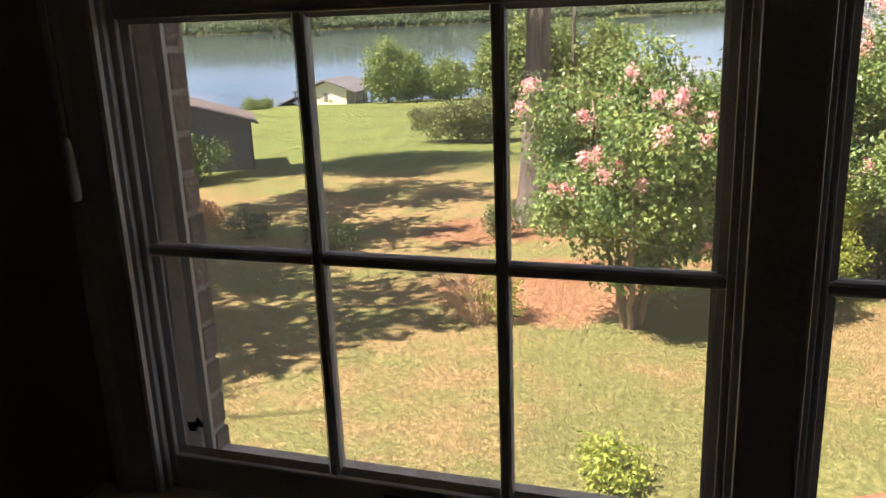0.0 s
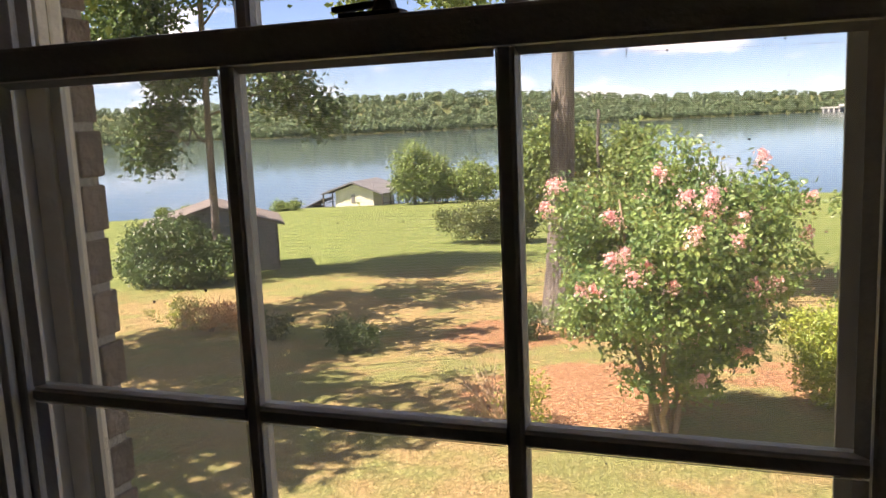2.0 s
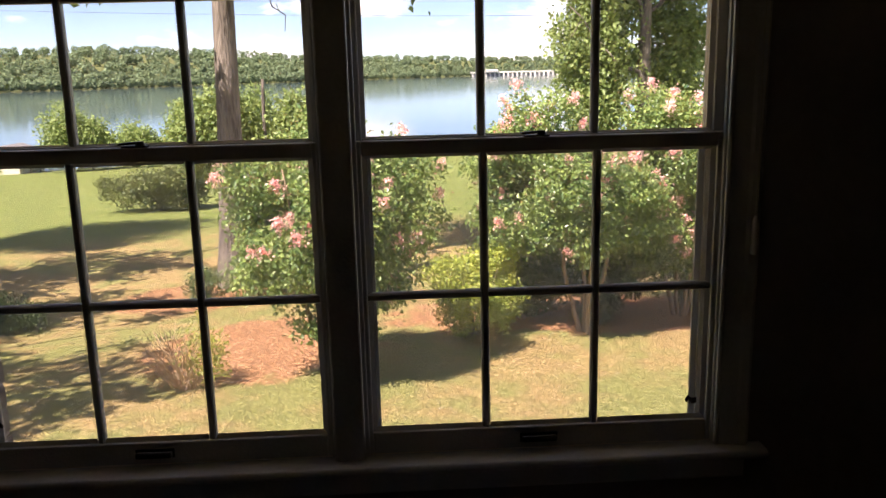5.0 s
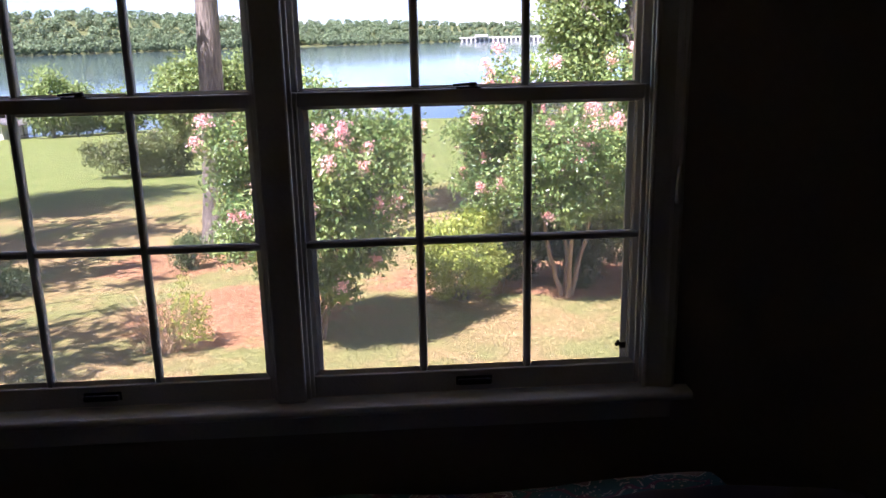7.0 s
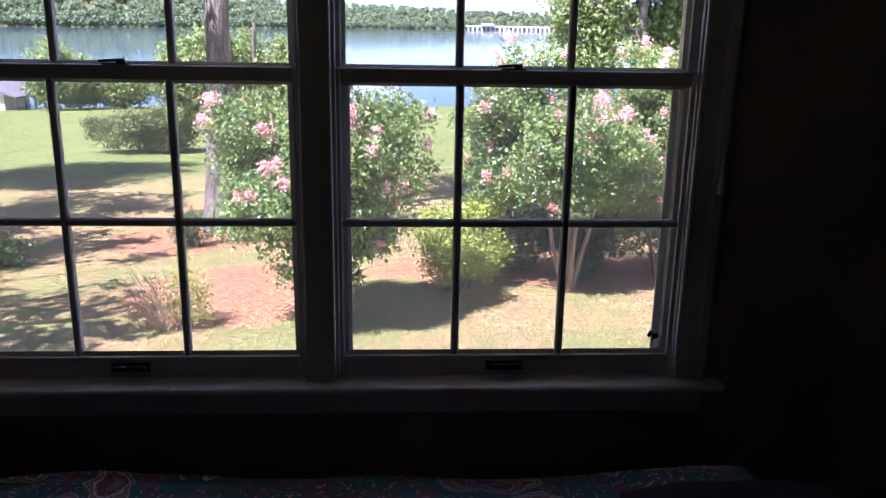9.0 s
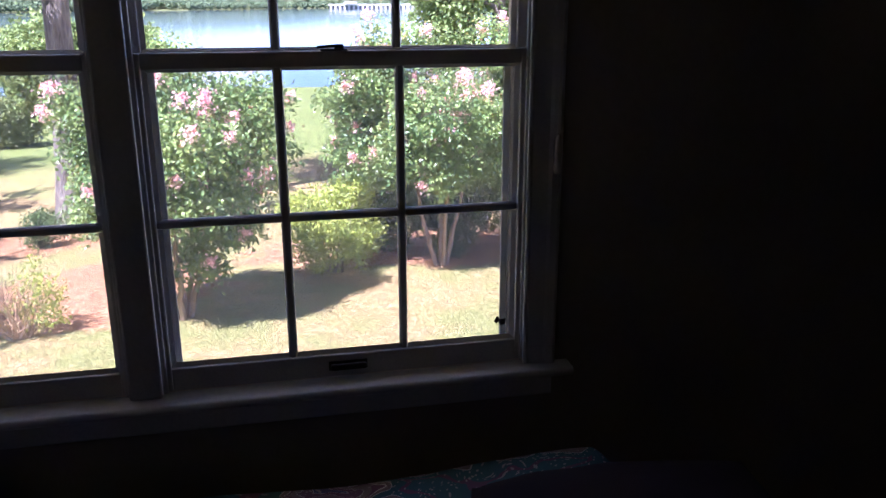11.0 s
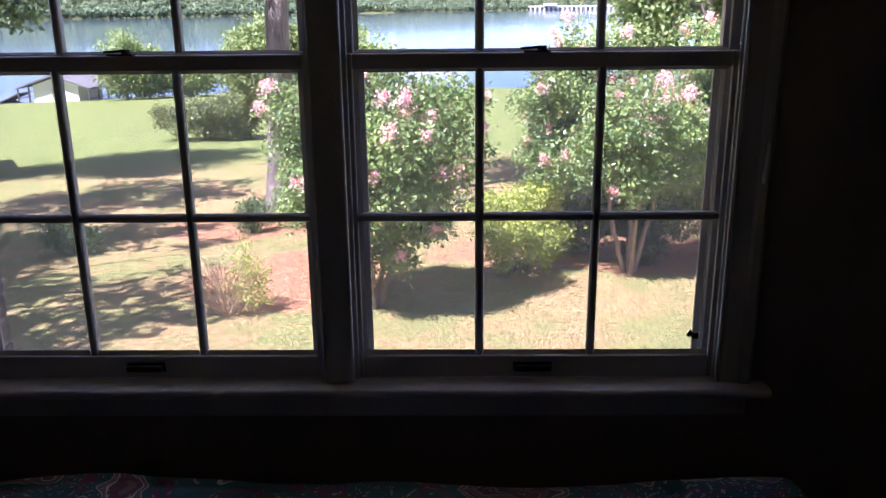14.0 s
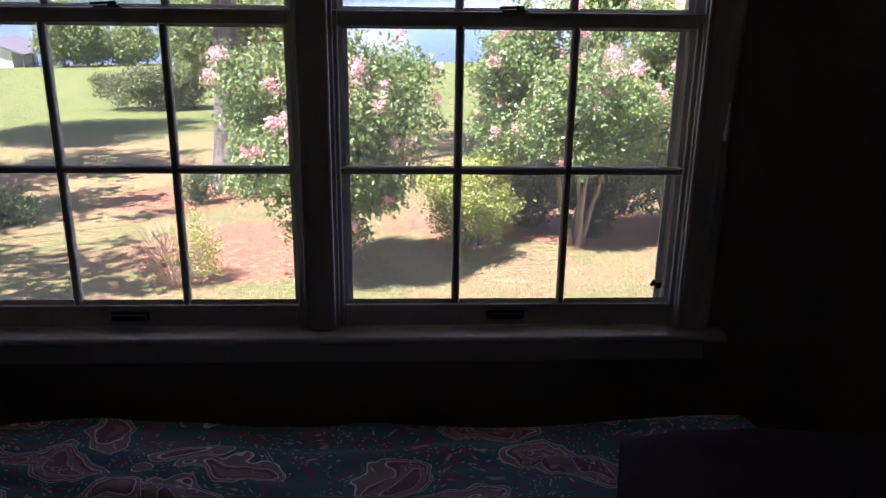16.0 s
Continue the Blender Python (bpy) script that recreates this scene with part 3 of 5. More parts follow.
def profiled_casing(name, x0, x1, z0, z1, flip):
    """A colonial casing: thin inner edge, swelling to a thick outer band."""
    prof = [(0.0, 0.0), (0.0, 0.010), (0.006, 0.013), (0.012, 0.010), (0.030, 0.013), (0.050, 0.016), (0.058, 0.022), (0.074, 0.024), (0.082, 0.020), (0.082, 0.0)]
    bm = bmesh.new()
    lo, hi = [], []
    for a, t in prof:
        x = x0 + a if flip else x1 - a
        lo.append(bm.verts.new((x, WALL_IN - t, z0)))
        hi.append(bm.verts.new((x, WALL_IN - t, z1)))
    k = len(prof)
    for i in range(k):
        bm.faces.new((lo[i], lo[(i + 1) % k], hi[(i + 1) % k], hi[i]))
    bm.faces.new(lo)
    bm.faces.new(hi)
    bmesh.ops.recalc_face_normals(bm, faces=bm.faces)
    return tagged(part(name, bm, M_PAINT), "old white painted moulded window casing", "casing", kind="structure")


profiled_casing("casing_east", 0.940, 1.022, 0.6925, 2.20, True)
profiled_casing("casing_west", -0.990, -0.908, 0.6925, 2.20, False)
trim("head_casing", "old white painted head casing over the window", -1.0, 1.032, -0.046, WALL_IN, 2.20, 2.29, 0.004)
trim("jamb_east", "old white painted window jamb", 0.9545, OPEN_X1, -0.020, 0.11, 0.692, 2.198)
trim("jamb_west", "old white painted window jamb", OPEN_X0, -0.9225, -0.020, 0.11, 0.692, 2.198)
trim("head_jamb", "old white painted head jamb", OPEN_X0, OPEN_X1, -0.020, 0.11, 2.1985, 2.1999)
# the mullion between the two windows with its rounded cover
bm = box(bmesh.new(), WIN_L + 0.4535, WIN_R - 0.4535, -0.018, 0.11, 0.693, 2.197)
tagged(part("mullion", bm, M_PAINT), "old white painted mullion between the two windows", "mullion", kind="structure")
bm = box(bmesh.new(), -0.022, 0.054, -0.036, -0.0185, 0.693, 2.197, 0.006)
tagged(part("mullion_cover", bm, M_PAINT), "old white painted flat mullion casing", "casing", kind="structure")
# stool with rounded nose, and the apron under it
bm = box(bmesh.new(), -1.03, 1.062, -0.078, 0.0, 0.668, 0.691)
es = [e for e in bm.edges if all(v.co.y < -0.06 for v in e.verts) and abs(e.verts[0].co.x - e.verts[1].co.x) > 0.5]
bmesh.ops.bevel(bm, geom=es, offset=0.011, segments=4, affect="EDGES", profile=0.5)
tagged(part("window_stool", bm, M_PAINT), "old white painted window stool, long and rounded", "window sill", kind="structure")
trim("apron", "old white painted apron under the window stool", -0.985, 1.017, -0.042, WALL_IN, 0.605, 0.666, 0.006)

# ---- trees and shrubs ----
def branch_path(rng, p0, p1, r0, r1, wig, n=6):
    out = []
    p0, p1 = Vector(p0), Vector(p1)
    for i in range(n + 1):
        t = i / n
        k = math.sin(math.pi * t)
        q = p0.lerp(p1, t) + Vector(rng.normal(size=3).tolist()) * wig * k
        out.append((*q, r0 + (r1 - r0) * t))
    return out


def blooms(parent, places, seed, scale=1.0):
    """Panicles of crumpled pink petals, each an object of its own."""
    rng = np.random.default_rng(seed)
    for c, d in places:
        n = int(130 * scale)
        h = rng.random(n)
        ax = Vector(d) * 0.6 + Vector((0, 0, 0.5))
        ax.normalize()
        off = rng.normal(size=(n, 3)) * 0.072 * (1.15 - h)[:, None] * scale
        p = np.array(c) + np.array(ax) * (h * 0.17 * scale)[:, None] + off
        nr = off / (np.linalg.norm(off, axis=1, keepdims=True) + 1e-9)
        V, F = leaf_arrays(rng, p, nr, 0.046, 0.95, 0.2)
        raw_mesh("bloom", V, F, L_PINK, parent)


def lumpy(center, radii, n, seed, low=0.35):
    """Lobes scattered through an ellipsoid, for an uneven crown."""
    rng = np.random.default_rng(seed)
    c, r = np.array(center), np.array(radii)
    out = [(tuple(c), tuple(r * 0.62))]
    for _ in range(n):
        d = rng.normal(size=3)
        d /= np.linalg.norm(d)
        k = rng.uniform(0.5, 0.78)
        q = r * rng.uniform(0.26, low + 0.08)
        out.append((tuple(c + d * r * k), (q[0], q[1], q[2] * 0.85)))
    return out


def crape_myrtle(label, base, lobes, clumps, nb, seed, stems=5, tips=0.2):
    bx, by = base
    bz = ground_z(bx, by)
    t = thing("crape_myrtle", label, "tree", "flowering trees", (0, 0, 0))
    rng = np.random.default_rng(seed)
    top = max(l[0][2] for l in lobes)
    for k in range(stems):
        a = 2 * math.pi * k / stems + rng.uniform(-0.3, 0.3)
        p0 = (bx + 0.10 * math.cos(a), by + 0.10 * math.sin(a), bz - 0.05)
        p1 = (bx + 0.42 * math.cos(a), by + 0.42 * math.sin(a), bz + 1.25)
        p2 = (bx + 0.8 * math.cos(a + 0.2), by + 0.8 * math.sin(a + 0.2), top - 0.5)
        path = branch_path(rng, p0, p1, 0.052, 0.036, 0.02) + branch_path(rng, p1, p2, 0.034, 0.010, 0.06)[1:]
        side = []
        for j in range(4):
            q = path[7 + j % 5]
            e = (q[0] + rng.uniform(-0.7, 0.7), q[1] + rng.uniform(-0.7, 0.7), q[2] + rng.uniform(0.2, 0.5))
            side.append(branch_path(rng, q[:3], e, 0.014, 0.004, 0.05, 4))
        tubes("stem", [path] + side, M_MYRTLE_BARK, t, 7)
    ob, cc, d = foliage("crown", lobes, int(clumps * 1.5), 54, 0.125, 0.09, L_MYRTLE, t, seed + 1, 0.5, 0.55)
    up = [i for i in range(len(cc)) if d[i][2] > 0.15]
    if tips:
        rt = np.random.default_rng(seed + 5)
        sel = rt.choice(up, int(len(up) * tips), replace=False)
        idx = np.repeat(sel, 16)
        p = cc[idx] + d[idx] * 0.10 + rt.normal(size=(len(idx), 3)) * 0.10
        V, F = leaf_arrays(rt, p, d[idx], 0.062, 0.5)
        raw_mesh("young_leaves", V, F, L_MYRTLE_TIP, t, "yellow-green and bronze young leaves")
    rb = np.random.default_rng(seed + 9)
    front = [i for i in range(len(cc)) if d[i][2] > -0.45 and d[i][1] < 0.35]
    w = np.array([1.0 + 2.5 * max(d[i][2], 0) for i in front])
    sel = rb.choice(front, nb, replace=False, p=w / w.sum())
    blooms(t, [(cc[i] + d[i] * 0.12, d[i]) for i in sel], seed + 11)
    return t


crape_myrtle("round crape myrtle with pink blooms in mulch bed", (-1.1, 11.0),
             lumpy((-1.0, 11.0, -0.6), (1.62, 1.5, 1.55), 16, 19)
             + [((0.15, 11.0, 0.1), (0.5, 0.5, 0.45)), ((-2.2, 11.0, -0.1), (0.5, 0.55, 0.6)), ((0.25, 11.0, -0.75), (0.45, 0.5, 0.5)),
                ((-1.9, 10.8, -1.25), (0.6, 0.6, 0.6)), ((-1.45, 10.7, -2.25), (0.30, 0.32, 0.42)), ((-0.45, 11.0, -1.75), (0.6, 0.6, 0.35)),
                ((-1.1, 11.0, 0.75), (0.45, 0.4, 0.35)), ((-1.15, 10.85, -2.1), (0.6, 0.5, 0.42)), ((-0.75, 11.0, -2.35), (0.35, 0.35, 0.25))], 720, 80, 21)
crape_myrtle("crape myrtle with bare tan stems and pink blooms", (3.58, 13.2),
             lumpy((3.1, 13.4, -0.40), (1.8, 1.6, 1.45), 14, 23)
             + [((4.1, 13.4, -1.0), (1.0, 0.9, 0.75)), ((2.3, 13.6, -1.25), (0.7, 0.8, 0.6)), ((2.7, 13.2, 0.8), (0.6, 0.5, 0.4)), ((3.5, 12.4, -1.5), (0.45, 0.4, 0.35))], 680, 90, 41, 4)
crape_myrtle("tall crape myrtle with yellowing leaves and few blooms", (5.9, 14.6),
             lumpy((5.9, 14.7, -0.55), (1.8, 1.5, 1.65), 14, 27)
             + [((5.0, 14.3, -1.6), (0.9, 0.8, 0.9)), ((6.4, 14.5, -1.9), (1.2, 0.8, 0.9)), ((5.2, 14.5, 0.75), (0.7, 0.6, 0.45))], 660, 70, 61, 4, 0.7)


def shrub(label, x, y, rx, ry, h, mat, clumps, per, size, seed, lift=0.0, spread=0.09, stems=True, name="shrub", cat="shrub"):
    z = ground_z(x, y)
    t = thing(name, label, cat)
    rng = np.random.default_rng(seed)
    if stems:
        paths = [branch_path(rng, (x + rng.uniform(-.15, .15) * rx, y + rng.uniform(-.15, .15) * ry, z - 0.05),
                             (x + rng.uniform(-.6, .6) * rx, y + rng.uniform(-.6, .6) * ry, z + h * rng.uniform(0.5, 0.85)), 0.018, 0.005, 0.03, 4) for _ in range(9)]
        tubes("stems", paths, M_BARK, t, 5)
    lobes = lumpy((x, y, z + h * 0.5 + lift), (rx, ry, h * 0.53), 11, seed + 2)
    lobes.append(((x, y, z + h * 0.3), (rx * 0.8, ry * 0.8, h * 0.28)))
    foliage("leaves", lobes, clumps, per, spread, size, mat, t, seed + 1, 0.5, 0.5)
    return t


shrub("bright yellow-green shrub beside the crape myrtles", 1.5, 13.2, 1.08, 0.9, 2.0, L_YELLOW, 380, 36, 0.075, 81)
shrub("dark green evergreen shrub behind crape myrtle stems", 2.6, 15.0, 1.2, 0.9, 2.3, L_DARK, 240, 46, 0.085, 83)
shrub("dark green evergreen shrub in the mulch bed", 4.5, 15.1, 1.4, 0.8, 2.4, L_DARK, 280, 46, 0.085, 85)
shrub("dark green evergreen shrub in the mulch bed", 6.9, 15.6, 1.5, 0.8, 2.3, L_DARK, 280, 46, 0.085, 87)
shrub("low dark green shrub under the crape myrtle", 3.9, 13.9, 0.5, 0.4, 0.5, L_DARK, 60, 26, 0.06, 88)
shrub("brownish fading shrub with dry leaves", 5.3, 16.4, 0.9, 0.7, 1.4, L_DRY, 70, 22, 0.07, 89)
shrub("bright green leafy sprouts beside the oak trunk", -3.9, 18.6, 0.75, 0.7, 1.1, L_MYRTLE, 110, 26, 0.075, 90)
shrub("low green shrub at the foot of the oak", -4.9, 18.0, 0.55, 0.5, 0.95, L_DARK, 80, 26, 0.075, 91)
shrub("small rounded green shrub on the dry lawn", -8.6, 16.2, 0.75, 0.7, 1.05, L_DARK, 130, 26, 0.075, 92)
shrub("small green shrub on the shaded lawn", -11.5, 17.4, 0.6, 0.6, 0.8, L_DARK, 70, 24, 0.075, 93)
shrub("large rounded olive-green bush on the open lawn", -12.95, 42.2, 3.05, 2.2, 2.85, L_HEDGE, 620, 30, 0.16, 94, spread=0.2, name="bush", cat="bush")
shrub("large leafy dark green shrub beside the shed", -20.9, 26.3, 3.0, 1.9, 3.0, L_DARK, 560, 34, 0.17, 95, spread=0.22)
shrub("dark leafy shrub in front of the shed wall", -23.6, 27.6, 1.6, 1.3, 2.2, L_DARK, 240, 34, 0.17, 98, spread=0.22)
shrub("green shrub with fading leaves at lawn's edge", -15.2, 18.5, 1.0, 0.8, 1.0, L_YELLOW, 60, 22, 0.08, 96)
shrub("dry brown cut-back bush with bare twigs", -14.0, 18.2, 1.3, 0.9, 0.95, L_DRY, 120, 24, 0.08, 97)


def stick_bush(x, y):
    z = ground_z(x, y)
    t = thing("cut_back_shrub", "half-dead shrub of bare tan canes with green shoots", "shrub")
    rng = np.random.default_rng(7)
    for i in range(44):
        a, s = rng.uniform(0, 6.28), rng.uniform(0.2, 0.75)
        p1 = (x + s * math.cos(a), y + s * math.sin(a), z + rng.uniform(0.55, 1.15))
        tubes("cane", [branch_path(rng, (x + rng.uniform(-.12, .12), y + rng.uniform(-.12, .12), z - 0.03), p1, 0.009, 0.004, 0.05, 4)], M_TWIG, t, 5)
    foliage("green_shoots", [((x + 0.35, y + 0.1, z + 0.5), (0.42, 0.4, 0.42)), ((x + 0.2, y + 0.35, z + 0.85), (0.25, 0.25, 0.28))], 60, 22, 0.07, 0.06, L_YELLOW, t, 8, 0.6)
    foliage("dry_leaves", [((x - 0.25, y, z + 0.4), (0.4, 0.35, 0.35))], 24, 16, 0.07, 0.05, L_DRY, t, 9, 0.6)


stick_bush(-3.42, 10.7)


def tall_tree(label, x, y, r, top, limbs, lobes, clumps, per, size, spread, mat, seed, lean=(0, 0), cat="tree", name="tree", twist=0.12):
    z = ground_z(x, y)
    t = thing(name, label, cat)
    rng = np.random.default_rng(seed)
    n = 14
    path = []
    for i in range(n + 1):
        k = i / n
        flare = 1 + 0.55 * math.exp(-k * n / 1.1)
        path.append((x + lean[0] * k + twist * math.sin(3.0 * k + seed), y + lean[1] * k, z - 0.1 + (top - z) * k, r * flare * (1 - 0.55 * k)))
    tubes("trunk", [path], M_BARK, t, 14)
    paths = []
    for (h0, tip) in limbs:
        k = (h0 - z) / (top - z)
        q = path[min(int(k * n), n)]
        main = branch_path(rng, q[:3], tip, r * 0.42 * (1 - 0.5 * k), 0.02, 0.25, 7)
        paths.append(main)
        for j in (3, 4, 5, 6):
            e = Vector(main[j][:3]) + Vector(rng.normal(size=3).tolist()) * 0.9
            paths.append(branch_path(rng, main[j][:3], e, main[j][3] * 0.6, 0.008, 0.1, 4))
    if paths:
        tubes("limbs", paths, M_BARK, t, 7)
    foliage("crown", lobes, clumps, per, spread, size, mat, t, seed + 1, 0.6, 0.6)
    return t


# the oak in the lawn
tall_tree("tall oak with a thick grey-brown trunk", -5.05, 20.4, 0.34, 18.0,
          [(9.0, (-7.5, 18.5, 15)), (6.0, (-1, 19, 9)), (7.0, (-5, 16, 10)), (4.5, (-2.5, 18.0, 4.6))],
          [((-5, 20, 17), (4.2, 4, 3)), ((-1, 19, 9.2), (2.5, 2.2, 1.6)), ((-9.6, 19, 5.2), (0.8, 0.7, 0.8)), ((-6.9, 18.5, 4.4), (0.5, 0.5, 0.5)), ((-3.3, 18.2, 4.5), (0.6, 0.5, 0.6)), ((0.2, 18.5, 4.5), (0.7, 0.6, 0.6))],
          1300, 36, 0.23, 0.36, L_OAK, 101, (0.5, 0)).location.x = 0.42
tall_tree("leafy small tree growing close behind the oak", -4.3, 23.5, 0.10, 1.6, [(-1.5, (-6.4, 23.3, 0.4)), (-1.0, (-3.1, 23.5, 0.6))],
          [((-6.0, 23.3, -0.1), (0.8, 0.8, 1.2)), ((-3.45, 23.6, 0.0), (0.55, 0.6, 1.0)), ((-5.4, 23.6, 0.1), (0.75, 0.8, 0.9))], 420, 36, 0.17, 0.22, L_SHORE, 103).location.x = 0.42
# the slim tree by the shed
# backlit shade of this crown is painted by using the dark leaf colour
tall_tree("slim tree with a bare trunk beside the shed", -19.9, 26.8, 0.17, 11.0,
          [(1.0, (-22.5, 26, 2.2)), (3.0, (-15.5, 26, 3.0)), (4.0, (-23, 26, 6)), (5.5, (-16, 27, 8))],
          [((-22.3, 26.2, 0.9), (1.0, 0.9, 0.9)), ((-21.6, 26.4, 2.2), (0.8, 0.8, 0.7)), ((-16.2, 26.2, 2.9), (1.3, 1.1, 0.9)), ((-14.6, 26.2, 2.0), (0.8, 0.7, 0.7)), ((-20, 27, 9.5), (4.2, 4.0, 3.2)), ((-23, 26, 5.5), (2.0, 2.0, 1.6)), ((-21.0, 26.5, 3.6), (1.2, 1.0, 1.0))],
          900, 36, 0.24, 0.36, L_DARK, 105).location.x = 0.38
# the right-hand tree group
tall_tree("tall tree with straight grey trunk by the lake slope", 10.25, 33.0, 0.33, 15.0,
          [(2.0, (7, 32, 4)), (4, (14, 33, 7)), (5, (8, 31, 8))],
          [((8.4, 33.6, 2.4), (1.6, 1.7, 2.8)), ((12.0, 34, 2.6), (1.3, 1.6, 3.2)), ((10.2, 33, 10.5), (5, 4.5, 4)), ((8.4, 33.2, -0.4), (1.1, 1.2, 1.1)), ((12.8, 34, 6.5), (2.2, 2, 2.0)), ((9.0, 33.8, 4.9), (1.5, 1.6, 1.8))],
          2500, 36, 0.23, 0.34, L_SHORE, 107)
# unseen trees near the house, added to cast dappled shade on the dry lawn
tall_tree("large unseen tree beside the house, added to shade the lawn", -14.5, 3.0, 0.35, 11.0, [(3, (-9, 5, 6)), (4, (-14, 7, 7)), (5, (-10, 2, 9))],
          [((-13.4, 5.4, 8), (3.9, 4.0, 2.4)), ((-11.4, 5.0, 5.6), (1.7, 1.6, 1.1)), ((-16.5, 9.8, 7.5), (3.2, 3.2, 2.2))], 230, 48, 0.34, 0.34, L_OAK, 109)
tall_tree("large unseen tree at the side, added to shade the lawn", -18.5, 9.5, 0.3, 10.0, [(2, (-15.5, 10, 5)), (3, (-20, 12, 6)), (4.5, (-10.5, 11.5, 6.4)), (4.5, (-14.5, 19, 6.4))],
          [((-17.6, 11.8, 6.8), (3.6, 3.4, 2.2)), ((-17.5, 16.8, 6.2), (2.6, 2.4, 1.4)), ((-12.6, 13.6, 6.4), (2.4, 2.2, 0.9)), ((-15.8, 19.6, 7.2), (3.8, 3.0, 1.2))], 300, 44, 0.34, 0.34, L_OAK, 111)

# trees along the near shore
SHORE_TREES = [(22.3, 118, 13.0, 3.6), (24.6, 112, 12.0, 3.8), (-22.3, 101, 7.6, 2.5), (-21.0, 103, 6.2, 2.7), (-18.3, 102, 5.2, 2.6), (-15.0, 99, 7.6, 2.4), (-10.6, 101, 9.0, 3.0), (-26.0, 109, 1.6, 1.3), (-8.2, 100, 6.0, 2.6)]
for i, (a, r, h, wd) in enumerate(SHORE_TREES):
    sx, sy = polar(a + 0.6)
    x, y = r * sx, -1 + r * sy
    z = ground_z(x, y)
    tall_tree("green broadleaf tree on the lake shore", x, y, 0.02 * h + 0.03, z + h * 0.8, [(z + h * 0.4, (x + wd * 0.5, y, z + h * 0.7)), (z + h * 0.3, (x - wd * 0.5, y, z + h * 0.6))],
              [((x, y, z + h * 0.55), (wd * 0.85, wd * 0.8, h * 0.42)), ((x - wd * 0.45, y, z + h * 0.36), (wd * 0.6, wd * 0.6, h * 0.28)), ((x + wd * 0.5, y, z + h * 0.4), (wd * 0.6, wd * 0.6, h * 0.3))],
              230, 30, 0.42, 0.55, L_SHORE, 130 + 3 * i)
for i, a in enumerate((-38.5, -37.2, -36.2, -31.0, -30.2)):
    sx, sy = polar(a)
    shrub("small round shrub along the lake bank", 104 * sx, -1 + 104 * sy, 1.1, 0.9, 1.3, L_SHORE, 50, 22, 0.3, 170 + i, spread=0.3)

# ---- boathouse, shed, tower, dam ----
def prism(bm, pts, y0, y1):
    a = [bm.verts.new((x, y0, z)) for x, z in pts]
    b = [bm.verts.new((x, y1, z)) for x, z in pts]
    k = len(pts)
    bm.faces.new(a)
    bm.faces.new(b)
    for i in range(k):
        bm.faces.new((a[i], a[(i + 1) % k], b[(i + 1) % k], b[i]))
    bmesh.ops.recalc_face_normals(bm, faces=bm.faces)
    return bm


def boathouse():
    sx, sy = polar(-25.5)
    x, y = 110 * sx, -1 + 110 * sy
    t = thing("boathouse", "cream boathouse with low gabled roof and open porch", "boathouse", at=(x + 0.7, y, WATER_Z - 0.35))
    t.rotation_euler, t.scale = (0, 0, radians(-4)), (0.82, 0.82, 1.0)
    part("wall", prism(bmesh.new(), [(-3.4, 0), (3.4, 0), (3.4, 2.35), (0, 3.3), (-3.4, 2.35)], -3.5, 3.5), M_BH_WALL, t)
    for s in (-1, 1):
        bm = prism(bmesh.new(), [(s * 5.6, 2.0), (s * 5.6, 2.18), (0, 3.72), (0, 3.48)], -4.4, 4.4)
        part("roof_slope", bm, M_BH_ROOF, t)
    for xx in (-5.3, 5.3):
        for yy in (-4.1, -1.4, 1.4, 4.1):
            block("post", M_DARKWOOD, t, xx - 0.09, xx + 0.09, yy - 0.09, yy + 0.09, -0.6, 2.06)
    for xx in (-5.3, 5.3):
        block("rail", M_DARKWOOD, t, xx - 0.05, xx + 0.05, -4.1, 4.1, 0.85, 0.95)
    block("deck", M_DARKWOOD, t, -5.8, 5.8, -4.4, 4.6, -0.25, -0.02)
    w = block("window", M_DARKWOOD, t, -0.55, 0.1, -3.54, -3.505, 0.9, 1.9)
    block("frame", M_PAINT, w, -0.65, 0.2, -3.53, -3.506, 1.9, 2.02)
    block("pane", M_SIDING, w, -0.48, 0.03, -3.56, -3.541, 0.98, 1.82)
    bm = prism(bmesh.new(), [(-9.2, 0.2), (-5.9, 1.3), (-5.9, 1.45), (-9.4, 0.3)], -3.8, 0.5)
    part("lean_to_roof", bm, M_BH_ROOF, t)
    block("lean_to_post", M_DARKWOOD, t, -8.6, -8.4, -3.6, -3.4, -0.6, 0.42)


boathouse()


def shed():
    x, y = -22.8, 31.15
    z = ground_z(x, y) + 0.2
    t = thing("shed", "weathered grey lap-sided garden shed with brown roof", "shed", at=(x, y, z))
    t.rotation_euler = (0, 0, radians(34))
    part("wall", prism(bmesh.new(), [(-2.9, -0.3), (2.7, -0.3), (2.7, 2.0), (0.0, 2.85), (-2.9, 2.0)], -2.0, 2.0), M_SIDING, t)
    for k in range(11):
        block("siding_board", M_SIDING, t, -2.92, 2.72, -2.03, -2.0, 0.02 + k * 0.18, 0.185 + k * 0.18)
    for k in range(11):
        block("siding_board", M_SIDING, t, 2.7, 2.73, -2.02, 2.02, 0.02 + k * 0.18, 0.185 + k * 0.18)
    part("roof_slope", prism(bmesh.new(), [(0.0, 2.88), (3.05, 1.93), (3.05, 2.03), (0.0, 3.0)], -2.3, 2.3), M_SHEDROOF, t)
    part("roof_slope", prism(bmesh.new(), [(0.0, 2.88), (-3.3, 1.9), (-3.3, 2.0), (0.0, 3.0)], -2.3, 2.3), M_SHEDROOF, t)
    block("corner_board", M_DARKWOOD, t, 2.66, 2.75, -2.06, -1.98, -0.2, 2.0)


shed()


